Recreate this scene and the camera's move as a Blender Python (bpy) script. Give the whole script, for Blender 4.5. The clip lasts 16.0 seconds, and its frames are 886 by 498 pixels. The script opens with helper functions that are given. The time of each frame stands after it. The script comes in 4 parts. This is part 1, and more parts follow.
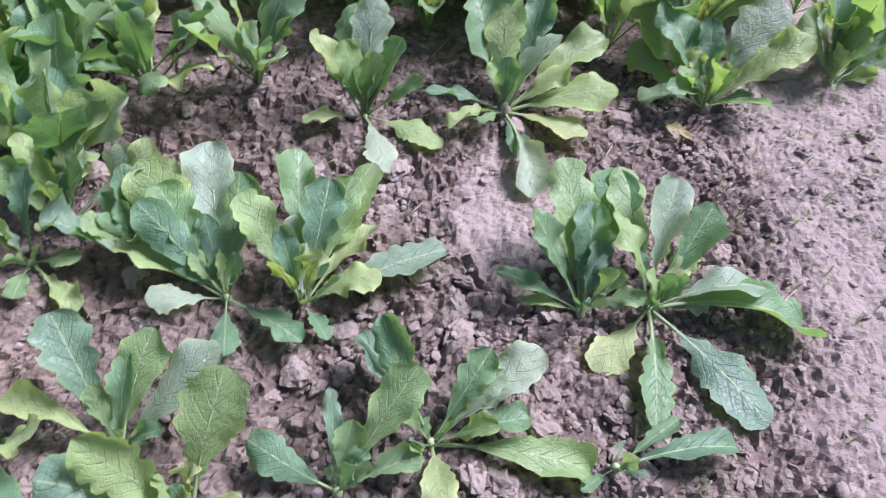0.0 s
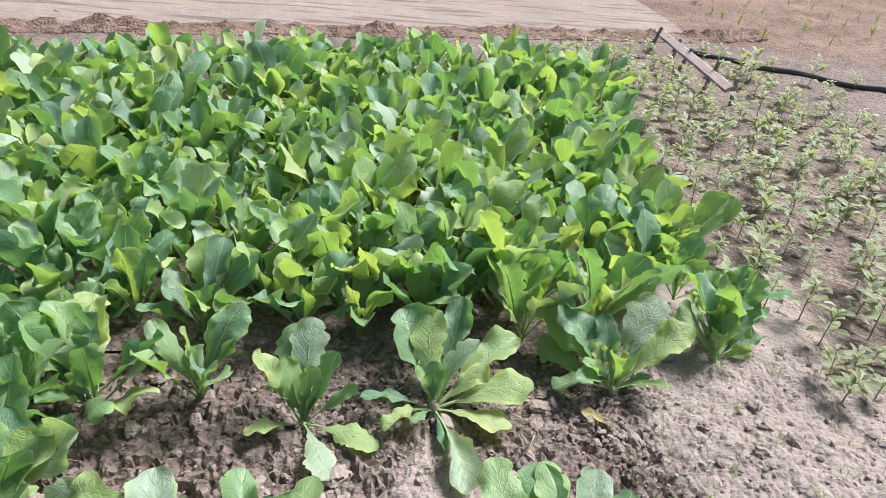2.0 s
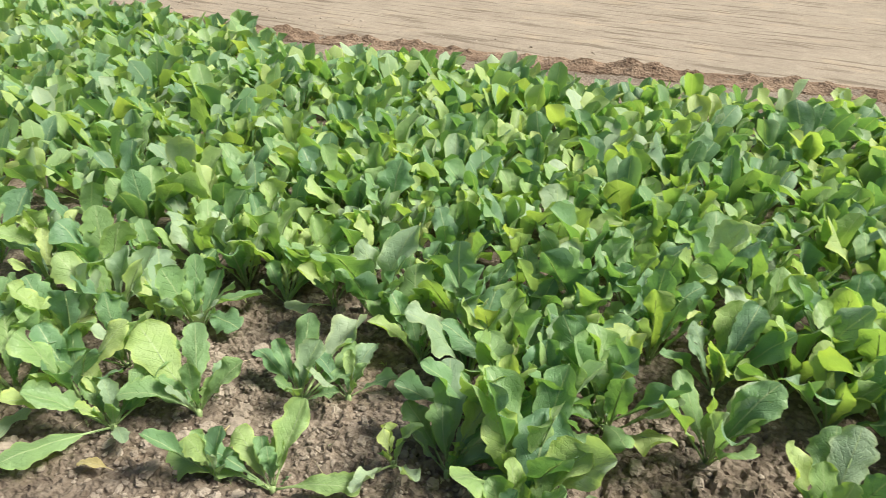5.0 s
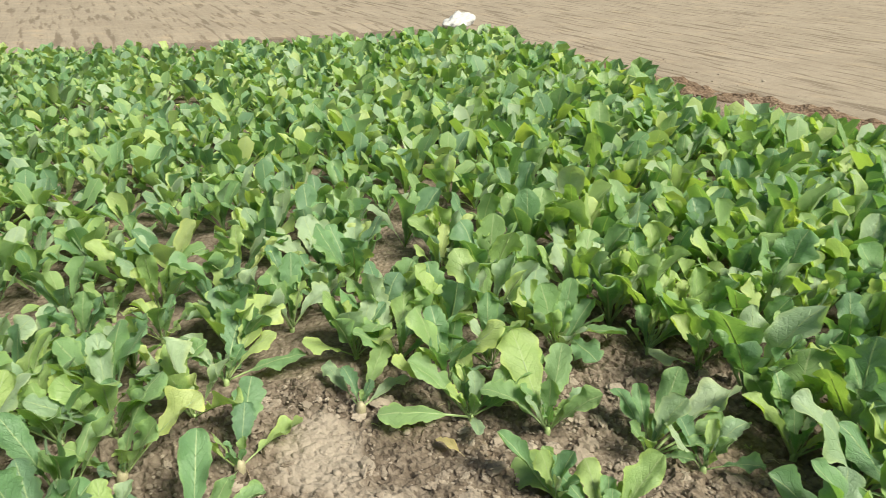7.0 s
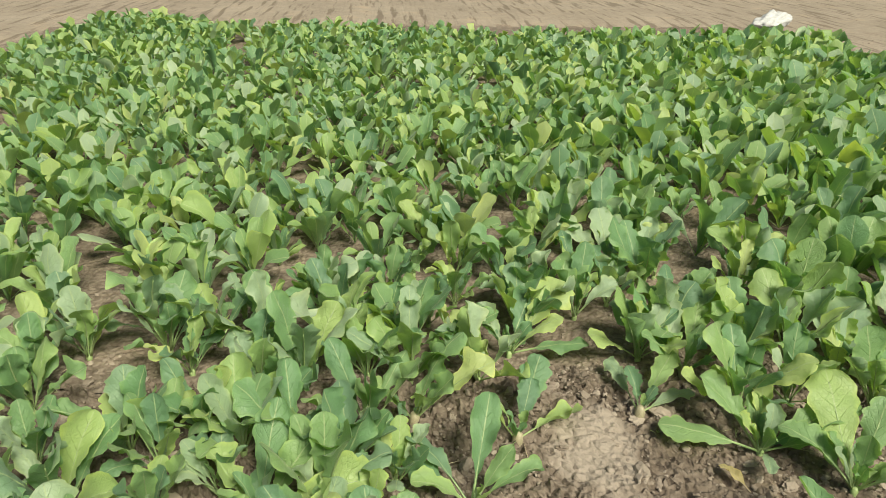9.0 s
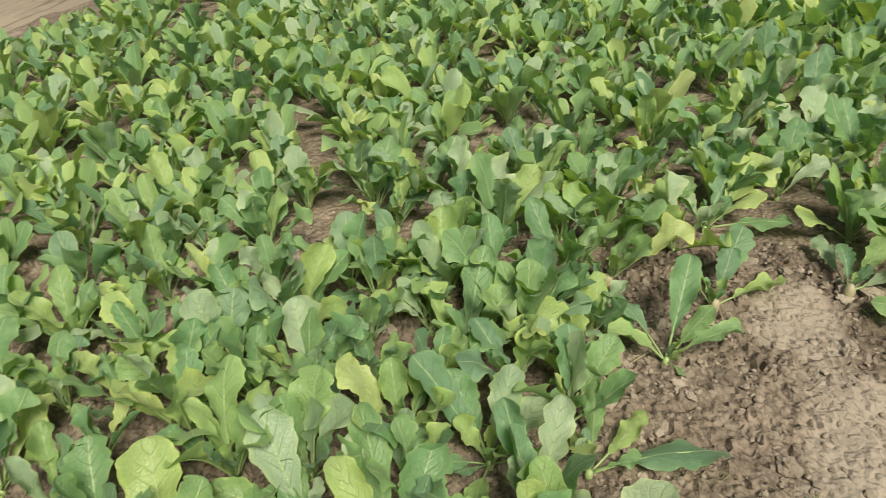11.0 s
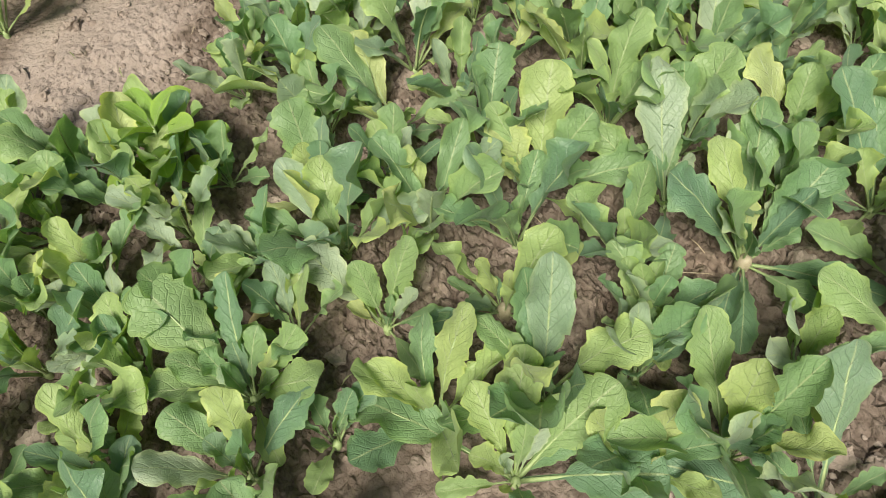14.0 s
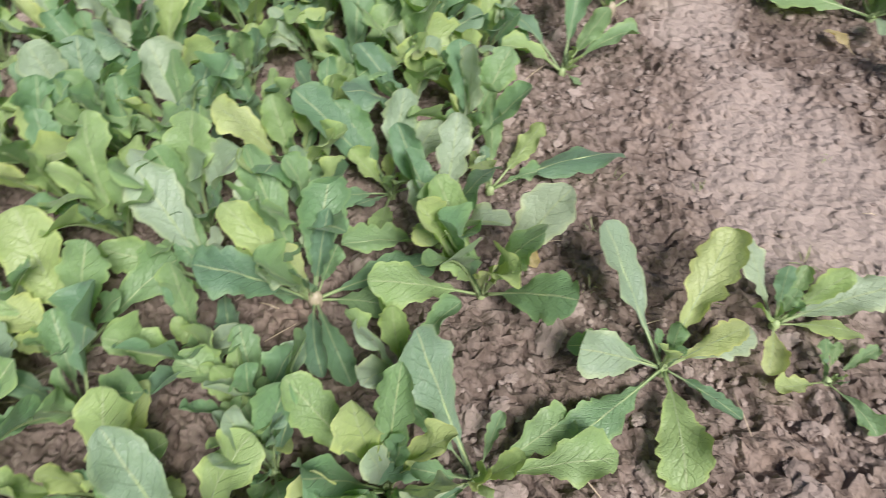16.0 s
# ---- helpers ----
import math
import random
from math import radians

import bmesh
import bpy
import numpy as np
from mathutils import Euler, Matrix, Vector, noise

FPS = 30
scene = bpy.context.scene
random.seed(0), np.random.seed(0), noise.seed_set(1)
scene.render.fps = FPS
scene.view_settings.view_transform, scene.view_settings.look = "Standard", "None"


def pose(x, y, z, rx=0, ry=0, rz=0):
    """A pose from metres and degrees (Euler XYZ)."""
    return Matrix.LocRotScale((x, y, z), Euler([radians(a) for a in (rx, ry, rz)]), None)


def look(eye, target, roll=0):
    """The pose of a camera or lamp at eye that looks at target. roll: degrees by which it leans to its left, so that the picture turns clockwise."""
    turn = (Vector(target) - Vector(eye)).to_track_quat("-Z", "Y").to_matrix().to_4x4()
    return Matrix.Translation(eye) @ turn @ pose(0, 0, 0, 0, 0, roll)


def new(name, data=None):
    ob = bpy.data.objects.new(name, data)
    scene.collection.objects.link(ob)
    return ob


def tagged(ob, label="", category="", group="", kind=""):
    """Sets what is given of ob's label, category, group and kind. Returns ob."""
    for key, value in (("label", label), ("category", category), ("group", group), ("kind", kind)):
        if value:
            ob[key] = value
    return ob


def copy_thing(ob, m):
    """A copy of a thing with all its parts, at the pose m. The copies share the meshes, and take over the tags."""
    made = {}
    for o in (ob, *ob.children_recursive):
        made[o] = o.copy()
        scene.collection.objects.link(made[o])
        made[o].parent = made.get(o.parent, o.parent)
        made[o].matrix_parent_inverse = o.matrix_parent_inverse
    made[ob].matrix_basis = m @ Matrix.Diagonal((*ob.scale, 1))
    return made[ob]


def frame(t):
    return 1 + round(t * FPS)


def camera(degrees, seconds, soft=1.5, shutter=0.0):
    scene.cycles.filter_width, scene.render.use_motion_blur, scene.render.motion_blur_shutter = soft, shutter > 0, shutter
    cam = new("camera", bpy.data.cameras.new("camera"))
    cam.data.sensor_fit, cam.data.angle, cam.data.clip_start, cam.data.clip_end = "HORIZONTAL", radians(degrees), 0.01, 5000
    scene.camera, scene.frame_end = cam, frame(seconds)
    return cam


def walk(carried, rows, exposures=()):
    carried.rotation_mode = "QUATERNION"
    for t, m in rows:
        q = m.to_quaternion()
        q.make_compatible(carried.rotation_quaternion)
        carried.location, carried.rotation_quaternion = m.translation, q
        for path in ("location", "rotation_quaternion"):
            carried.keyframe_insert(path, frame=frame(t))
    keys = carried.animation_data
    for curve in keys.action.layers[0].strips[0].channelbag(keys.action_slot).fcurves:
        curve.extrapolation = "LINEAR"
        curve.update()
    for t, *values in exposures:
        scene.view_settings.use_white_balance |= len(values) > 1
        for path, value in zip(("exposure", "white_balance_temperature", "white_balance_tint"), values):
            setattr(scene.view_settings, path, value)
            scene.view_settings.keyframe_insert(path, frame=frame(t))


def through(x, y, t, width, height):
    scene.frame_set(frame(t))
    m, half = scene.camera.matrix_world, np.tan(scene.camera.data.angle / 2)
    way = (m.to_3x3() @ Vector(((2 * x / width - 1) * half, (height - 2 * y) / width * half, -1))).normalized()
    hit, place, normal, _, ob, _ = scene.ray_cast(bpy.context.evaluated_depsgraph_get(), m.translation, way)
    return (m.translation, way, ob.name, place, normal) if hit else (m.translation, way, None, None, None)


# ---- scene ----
cam = camera(65.9, 16.0, soft=0.4, shutter=0.2)
PATH = [
    (0, (-0.001, 0.001, 1.38), (0.048, 1.225, -0.201), 6.2),
    (0.5, (0.032, -0.005, 1.451), (0.197, 1.36, -0.001), 5.4),
    (1, (0.03, -0.016, 1.519), (0.191, 1.461, 0.18), 3.9),
    (1.5, (0.01, -0.028, 1.576), (0.259, 1.597, 0.436), 6.2),
    (2, (-0.021, -0.047, 1.6), (0.189, 1.663, 0.584), 5.6),
    (2.5, (-0.061, -0.041, 1.596), (-0.025, 1.661, 0.545), 4.7),
    (3, (-0.105, -0.029, 1.598), (-0.255, 1.67, 0.553), 3.0),
    (3.5, (-0.163, -0.016, 1.6), (-0.527, 1.649, 0.553), 2.4),
    (4, (-0.24, -0.026, 1.607), (-0.829, 1.598, 0.598), 1.2),
    (4.5, (-0.329, -0.057, 1.614), (-1.092, 1.497, 0.612), 1.1),
    (4.7, (-0.365, -0.074, 1.615), (-1.194, 1.453, 0.624), 1.0),
    (6.8, (-0.557, -0.222, 1.552), (-2.128, 0.677, 0.7), 0.6),
    (7, (-0.568, -0.235, 1.55), (-2.174, 0.595, 0.696), 0.8),
    (7.5, (-0.594, -0.278, 1.551), (-2.287, 0.338, 0.682), 0.5),
    (8, (-0.629, -0.333, 1.561), (-2.381, 0.098, 0.698), 0.7),
    (8.2, (-0.635, -0.356, 1.568), (-2.408, -0.008, 0.712), 0.7),
    (10.3, (-0.559, -0.533, 1.467), (-2.266, -0.6, 0.427), -1.5),
    (10.5, (-0.545, -0.541, 1.459), (-2.223, -0.654, 0.377), -2.3),
    (11, (-0.469, -0.587, 1.446), (-2.107, -0.882, 0.337), -3.9),
    (11.5, (-0.397, -0.656, 1.431), (-1.956, -1.164, 0.286), -3.7),
    (12, (-0.347, -0.712, 1.432), (-1.769, -1.42, 0.218), -3.4),
    (12.5, (-0.304, -0.748, 1.419), (-1.607, -1.594, 0.159), -2.6),
    (13, (-0.251, -0.764, 1.387), (-1.369, -1.745, 0.05), -3.1),
    (13.5, (-0.243, -0.758, 1.367), (-1.113, -1.748, -0.138), -7.8),
    (14, (-0.279, -0.746, 1.348), (-1.085, -1.614, -0.264), -9.7),
    (14.5, (-0.329, -0.719, 1.337), (-1.18, -1.464, -0.312), -9.7),
    (15, (-0.403, -0.679, 1.346), (-1.351, -1.242, -0.322), -9.2),
    (15.5, (-0.451, -0.645, 1.343), (-1.5, -1.015, -0.319), -7.2),
    (16, (-0.497, -0.564, 1.334), (-1.652, -0.59, -0.299), -3.9),
]
# The clip's camera starts out with a bluish white balance that turns warmer and back again.
EXPOSURES = [
    (0.0, 0.50, 5270, 34), (1.0, 0.56, 5270, 26), (2.0, 0.60, 5700, 15), (3.5, 0.58, 6050, 6), (4.5, 0.56, 6420, 3), (8.0, 0.19, 7000, -4),
    (11.0, -0.05, 7200, 0), (12.5, -0.05, 7050, 2), (13.5, 0.05, 6950, 5), (14.5, 0.15, 6480, 13), (15.5, 0.15, 6260, 18), (16.0, 0.12, 6020, 19),
]
walk(cam, [(t, look(eye, target, roll)) for t, eye, target, roll in PATH], EXPOSURES)

# ---- light: hazy afternoon sky with a broad, low sun ----
world = bpy.data.worlds.new("hazy_sky")
scene.world = world
world.use_nodes = True
wn, wl = world.node_tree.nodes, world.node_tree.links
sky = wn.new("ShaderNodeTexSky")
sky.sky_type = "NISHITA"
sky.sun_disc = False
SUN_ELEVATION, SUN_AZIMUTH = radians(53), radians(60)  # azimuth from +y towards +x
sky.sun_elevation, sky.sun_rotation = SUN_ELEVATION, SUN_AZIMUTH
sky.air_density, sky.dust_density, sky.ozone_density = 1.0, 4.0, 1.0
wn["Background"].inputs["Strength"].default_value = 0.07
wl.new(sky.outputs["Color"], wn["Background"].inputs["Color"])
sun = new("sun", bpy.data.lights.new("sun", "SUN"))
sun.data.energy, sun.data.angle, sun.data.color = 5.7, radians(21), (1.0, 0.93, 0.84)
sun_way = Vector((math.sin(SUN_AZIMUTH) * math.cos(SUN_ELEVATION), math.cos(SUN_AZIMUTH) * math.cos(SUN_ELEVATION), math.sin(SUN_ELEVATION)))
sun.matrix_world = look(sun_way * 30, (0, 0, 0))


# ---- materials ----
class Nodes:
    """A small builder for node materials."""

    def __init__(self, name):
        self.mat = bpy.data.materials.new(name)
        self.mat.use_nodes = True
        self.tree = self.mat.node_tree
        self.bsdf = self.tree.nodes["Principled BSDF"]
        self.out = self.tree.nodes["Material Output"]

    def add(self, kind, **values):
        n = self.tree.nodes.new(kind)
        for key, v in values.items():
            if key == "op":
                n.operation = v
            elif key == "blend":
                n.blend_type = v
            elif key == "dtype":
                n.data_type = v
            else:
                n.inputs[key.replace("_", " ")].default_value = v
        return n

    def link(self, a, b):
        self.tree.links.new(a, b)

    def noise(self, scale, detail=4.0, rough=0.6, vector=None):
        n = self.add("ShaderNodeTexNoise", Scale=scale, Detail=detail, Roughness=rough)
        if vector is not None:
            self.link(vector, n.inputs["Vector"])
        return n.outputs["Fac"]

    def ramp(self, fac, stops):
        n = self.tree.nodes.new("ShaderNodeValToRGB")
        while len(n.color_ramp.elements) < len(stops):
            n.color_ramp.elements.new(0.5)
        for e, (at, colour) in zip(n.color_ramp.elements, stops):
            e.position, e.color = at, (*colour, 1.0)
        self.link(fac, n.inputs["Fac"])
        return n.outputs["Color"]

    def math(self, op, a, b=None, clamp=False):
        n = self.tree.nodes.new("ShaderNodeMath")
        n.operation, n.use_clamp = op, clamp
        for i, v in enumerate((a, b)):
            if v is None:
                continue
            if isinstance(v, (int, float)):
                n.inputs[i].default_value = v
            else:
                self.link(v, n.inputs[i])
        return n.outputs["Value"]

    def mix(self, fac, a, b, blend="MIX"):
        n = self.tree.nodes.new("ShaderNodeMix")
        n.data_type, n.blend_type = "RGBA", blend
        for i, v in ((0, fac), (6, a), (7, b)):
            if isinstance(v, (int, float)):
                n.inputs[i].default_value = v
            elif isinstance(v, tuple):
                n.inputs[i].default_value = (*v, 1.0)
            else:
                self.link(v, n.inputs[i])
        return n.outputs[2]

    def bump(self, height, strength, distance):
        n = self.add("ShaderNodeBump", Strength=strength, Distance=distance)
        self.link(height, n.inputs["Height"])
        self.link(n.outputs["Normal"], self.bsdf.inputs["Normal"])
        return n.outputs["Normal"]

    def colour(self, c):
        if isinstance(c, tuple):
            self.bsdf.inputs["Base Color"].default_value = (*c, 1.0)
        else:
            self.link(c, self.bsdf.inputs["Base Color"])

    def set(self, **values):
        for key, v in values.items():
            self.bsdf.inputs[key.replace("_", " ")].default_value = v
        return self


def leaf_material(name, per_island, stops, through, vein=(0.40, 0.48, 0.27)):
    """Waxy brassica leaf: colour by leaf, pale pinnate veins, blistered relief, light passing through the blade."""
    m = Nodes(name)
    if per_island:
        rnd = m.tree.nodes.new("ShaderNodeNewGeometry").outputs["Random Per Island"]
    else:
        rnd = m.tree.nodes.new("ShaderNodeObjectInfo").outputs["Random"]
    place = m.tree.nodes.new("ShaderNodeNewGeometry").outputs["Position"]
    uv = m.tree.nodes.new("ShaderNodeUVMap")
    sep = m.tree.nodes.new("ShaderNodeSeparateXYZ")
    m.link(uv.outputs["UV"], sep.inputs[0])
    u, v = sep.outputs["X"], sep.outputs["Y"]
    side = m.math("ABSOLUTE", m.math("SUBTRACT", v, 0.5))
    wobble = m.math("MULTIPLY", m.noise(28.0, 2.0, 0.5, place), 0.12)
    run = m.math("ADD", m.math("SUBTRACT", m.math("MULTIPLY", u, 8.5), m.math("MULTIPLY", side, 4.2)), m.math("MULTIPLY", wobble, 3.0))
    tri = m.math("ABSOLUTE", m.math("SUBTRACT", m.math("FRACT", run), 0.5))
    lateral = m.math("MULTIPLY", m.math("SUBTRACT", 0.075, tri), 13.0, clamp=True)
    lateral = m.math("MULTIPLY", lateral, m.math("SUBTRACT", 1.0, m.math("MULTIPLY", side, 1.9)), clamp=True)
    rib = m.math("MULTIPLY", m.math("SUBTRACT", 0.026, side), 60.0, clamp=True)
    net = m.add("ShaderNodeTexVoronoi", Scale=26.0, Randomness=1.0)
    net.feature = "DISTANCE_TO_EDGE"
    flat = m.tree.nodes.new("ShaderNodeCombineXYZ")
    m.link(m.math("ADD", u, m.math("MULTIPLY", wobble, 0.3)), flat.inputs[0])
    m.link(m.math("ADD", m.math("MULTIPLY", v, 0.42), rnd), flat.inputs[1])
    m.link(flat.outputs[0], net.inputs["Vector"])
    crease = m.math("SUBTRACT", 1.0, m.math("MULTIPLY", net.outputs["Distance"], 9.0), clamp=True)
    base = m.ramp(rnd, stops)
    patch = m.noise(9.0, 3.0, 0.55, place)
    base = m.mix(m.math("MULTIPLY", patch, 0.55), base, m.mix(1.0, base, (1.35, 1.3, 0.9), "MULTIPLY"))
    fine = m.noise(160.0, 3.0, 0.6, place)
    base = m.mix(m.math("MULTIPLY", fine, 0.5), base, m.mix(1.0, base, (0.62, 0.7, 0.62), "MULTIPLY"))
    margin = m.math("MULTIPLY", m.math("MULTIPLY", m.math("SUBTRACT", m.math("ADD", side, m.math("MULTIPLY", m.noise(14.0, 2.0, 0.5, place), 0.25)), 0.5), 7.0, clamp=True), 0.45)
    base = m.mix(margin, base, m.mix(1.0, base, (1.75, 1.5, 1.15), "MULTIPLY"))
    base = m.mix(m.math("MULTIPLY", m.math("MAXIMUM", lateral, m.math("MULTIPLY", crease, 0.4)), 0.2), base, m.mix(1.0, base, (0.55, 0.62, 0.5), "MULTIPLY"))
    base = m.mix(m.math("MULTIPLY", rib, 0.7), base, vein)
    spots = m.math("MULTIPLY", m.math("SUBTRACT", m.noise(33.0, 3.0, 0.7, place), 0.68), 9.0, clamp=True)
    base = m.mix(m.math("MULTIPLY", spots, 0.22), base, (0.30, 0.34, 0.20))
    m.colour(base)
    m.set(Roughness=0.5, Specular_IOR_Level=0.55, Sheen_Weight=0.12, Sheen_Roughness=0.4)
    dull = m.math("ADD", m.math("MULTIPLY", patch, 0.24), 0.38)
    m.link(dull, m.bsdf.inputs["Roughness"])
    relief = m.math("ADD", m.math("MULTIPLY", lateral, -0.4), m.math("SUBTRACT", m.math("MULTIPLY", m.noise(45.0, 2.0, 0.5, place), 0.8), m.math("MULTIPLY", crease, 0.14)))
    normal = m.bump(relief, 0.85, 0.005)
    light = m.tree.nodes.new("ShaderNodeBsdfTranslucent")
    m.link(m.mix(1.0, base, through, "MULTIPLY"), light.inputs["Color"])
    m.link(normal, light.inputs["Normal"])
    both = m.tree.nodes.new("ShaderNodeMixShader")
    both.inputs["Fac"].default_value = 0.34
    m.link(m.bsdf.outputs["BSDF"], both.inputs[1])
    m.link(light.outputs["BSDF"], both.inputs[2])
    m.link(both.outputs["Shader"], m.out.inputs["Surface"])
    return m.mat


GREENS = [
    (0.0, (0.350, 0.440, 0.345)), (0.09, (0.285, 0.390, 0.290)), (0.18, (0.135, 0.245, 0.165)), (0.35, (0.155, 0.285, 0.155)), (0.58, (0.208, 0.332, 0.165)),
    (0.78, (0.270, 0.392, 0.172)), (0.92, (0.345, 0.450, 0.195)), (1.0, (0.410, 0.480, 0.235)),
]
THROUGH = (1.72, 1.80, 0.66)
LEAF = leaf_material("radish_leaf", False, GREENS, THROUGH)
LEAF_MASS = leaf_material("radish_leaf_mass", True, GREENS, THROUGH)
WEED_LEAF = leaf_material("seedling_leaf", True, [(0.0, (0.22, 0.27, 0.16)), (0.6, (0.31, 0.36, 0.23)), (1.0, (0.42, 0.44, 0.31))], (1.6, 1.6, 0.7))
AMARANTH_LEAF = leaf_material("amaranth_leaf", False, [(0.0, (0.19, 0.34, 0.07)), (1.0, (0.28, 0.43, 0.10))], (1.9, 1.9, 0.6), (0.34, 0.44, 0.16))
DRY_LEAF = leaf_material("withered_leaf", False, [(0.0, (0.42, 0.36, 0.14)), (1.0, (0.50, 0.42, 0.24))], (1.2, 1.1, 0.8), (0.5, 0.45, 0.3))


def stalk_material(name, low, high):
    m = Nodes(name)
    m.colour(m.ramp(m.noise(45.0, 3.0), [(0.3, low), (0.7, high)]))
    m.set(Roughness=0.45, Subsurface_Weight=0.0)
    m.bump(m.noise(220.0, 2.0), 0.25, 0.002)
    return m.mat


STALK = stalk_material("pale_stalk", (0.24, 0.34, 0.13), (0.36, 0.45, 0.22))
ROOT = stalk_material("root_skin", (0.24, 0.21, 0.12), (0.44, 0.40, 0.29))
WOODY = stalk_material("seedling_stem", (0.16, 0.15, 0.08), (0.26, 0.25, 0.14))
STRAW = stalk_material("straw", (0.38, 0.31, 0.20), (0.55, 0.47, 0.33))


def soil_material(name, dark, light, scale=1.0, streaks=False, packed=None):
    """Dry crumbling loam: broad damp and dry patches, crumbs with shade painted into their gaps, and fine grain."""
    m = Nodes(name)
    place = m.tree.nodes.new("ShaderNodeNewGeometry").outputs["Position"]
    broad = m.noise(1.3 * scale, 4.0, 0.55, place)
    mid = m.noise(11.0 * scale, 5.0, 0.65, place)
    fine = m.noise(140.0 * scale, 4.0, 0.7, place)
    both = m.math("ADD", m.math("MULTIPLY", broad, 0.5), m.math("MULTIPLY", mid, 0.5))
    c = m.ramp(both, [(0.34, dark), (0.66, light)])
    c = m.mix(m.math("MULTIPLY", fine, 0.5), c, m.mix(1.0, c, (0.55, 0.52, 0.5), "MULTIPLY"))
    rust = m.math("MULTIPLY", m.math("SUBTRACT", m.noise(2.6 * scale, 3.0, 0.6, place), 0.56), 5.0, clamp=True)
    c = m.mix(m.math("MULTIPLY", rust, 0.35), c, (light[0] * 1.05, light[1] * 0.92, light[2] * 0.74))
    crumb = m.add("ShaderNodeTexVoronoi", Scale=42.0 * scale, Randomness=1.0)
    bent = m.add("ShaderNodeVectorMath", op="MULTIPLY_ADD")
    swirl = m.add("ShaderNodeTexNoise", Scale=26.0, Detail=3.0)
    m.link(place, swirl.inputs["Vector"])
    m.link(swirl.outputs["Color"], bent.inputs[0])
    bent.inputs[1].default_value = (0.035, 0.035, 0.035)
    m.link(place, bent.inputs[2])
    m.link(bent.outputs["Vector"], crumb.inputs["Vector"])
    # crevice shade put into the colour: darker where crumbs meet, fainter on the raked field
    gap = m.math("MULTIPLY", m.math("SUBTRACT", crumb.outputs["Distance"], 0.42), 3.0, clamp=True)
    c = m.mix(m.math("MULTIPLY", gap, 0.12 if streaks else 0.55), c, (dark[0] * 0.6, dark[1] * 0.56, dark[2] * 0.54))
    h = m.math("ADD", m.math("MULTIPLY", mid, 1.0), m.math("MULTIPLY", fine, 0.45))
    h = m.math("SUBTRACT", h, m.math("MULTIPLY", crumb.outputs["Distance"], 0.25 if streaks else 0.9))
    if streaks:
        stretch = m.tree.nodes.new("ShaderNodeMapping")
        stretch.inputs["Scale"].default_value = (0.9, 9.0, 1.0)
        stretch.inputs["Rotation"].default_value = (0.0, 0.0, -0.2)
        m.link(place, stretch.inputs["Vector"])
        line = m.noise(1.0, 3.5, 0.55, stretch.outputs["Vector"])
        cut = m.math("MULTIPLY", m.math("SUBTRACT", line, 0.535), 12.0, clamp=True)
        c = m.mix(m.math("MULTIPLY", cut, 0.8), c, (dark[0] * 0.55, dark[1] * 0.52, dark[2] * 0.5))
        h = m.math("SUBTRACT", h, m.math("MULTIPLY", line, 1.6))
        soft = m.noise(0.55, 4.0, 0.6, stretch.outputs["Vector"])
        c = m.mix(m.math("MULTIPLY", soft, 0.4), c, m.mix(1.0, c, (1.2, 1.16, 1.1), "MULTIPLY"))
    if packed:
        attr = m.tree.nodes.new("ShaderNodeAttribute")
        attr.attribute_name = "packed"
        edge = m.math("SUBTRACT", m.noise(7.0, 4.0, 0.65, place), 0.5)
        worn = m.math("MULTIPLY", m.math("ADD", attr.outputs["Fac"], m.math("MULTIPLY", edge, 1.1)), 1.6, clamp=True)
        pale = m.ramp(both, [(0.34, packed[0]), (0.66, packed[1])])
        pale = m.mix(m.math("MULTIPLY", fine, 0.5), pale, m.mix(1.0, pale, (0.6, 0.58, 0.56), "MULTIPLY"))
        c = m.mix(worn, c, pale)
        h = m.math("ADD", h, m.math("MULTIPLY", m.math("MULTIPLY", worn, crumb.outputs["Distance"]), 0.3))
    m.colour(c)
    m.set(Roughness=0.95, Specular_IOR_Level=0.15)
    m.bump(h, 1.0, 0.014)
    return m.mat


SOIL_DARK, SOIL_LIGHT = (0.150, 0.119, 0.095), (0.350, 0.291, 0.242)
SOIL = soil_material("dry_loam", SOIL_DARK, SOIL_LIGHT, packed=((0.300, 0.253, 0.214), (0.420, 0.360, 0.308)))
FIELD = soil_material("raked_loam", (0.255, 0.215, 0.176), (0.355, 0.305, 0.254), 0.7, True)
RED_SOIL = soil_material("rough_red_loam", (0.17, 0.112, 0.080), (0.36, 0.27, 0.205))


def clod_material(name):
    m = Nodes(name)
    geo = m.tree.nodes.new("ShaderNodeNewGeometry")
    place = geo.outputs["Position"]
    rnd = m.tree.nodes.new("ShaderNodeObjectInfo").outputs["Random"] if name == "clod" else geo.outputs["Random Per Island"]
    c = m.ramp(rnd, [(0.0, (0.240, 0.197, 0.163)), (0.5, (0.305, 0.256, 0.216)), (1.0, (0.375, 0.320, 0.272))])
    grain = m.noise(120.0, 5.0, 0.7, place)
    c = m.mix(m.math("MULTIPLY", grain, 0.35), c, m.mix(1.0, c, (0.58, 0.55, 0.52), "MULTIPLY"))
    dust = m.math("MULTIPLY", m.math("SUBTRACT", m.noise(30.0, 3.0, 0.6, place), 0.5), 4.0, clamp=True)
    c = m.mix(m.math("MULTIPLY", dust, 0.3), c, (0.43, 0.365, 0.312))
    m.colour(c)
    m.set(Roughness=0.95, Specular_IOR_Level=0.12)
    m.bump(m.math("ADD", m.noise(150.0, 5.0, 0.75, place), m.noise(60.0, 2.0, 0.6, place)), 0.8, 0.006)
    return m.mat


CLOD = clod_material("clod")
CLOD_MASS = clod_material("clod_mass")


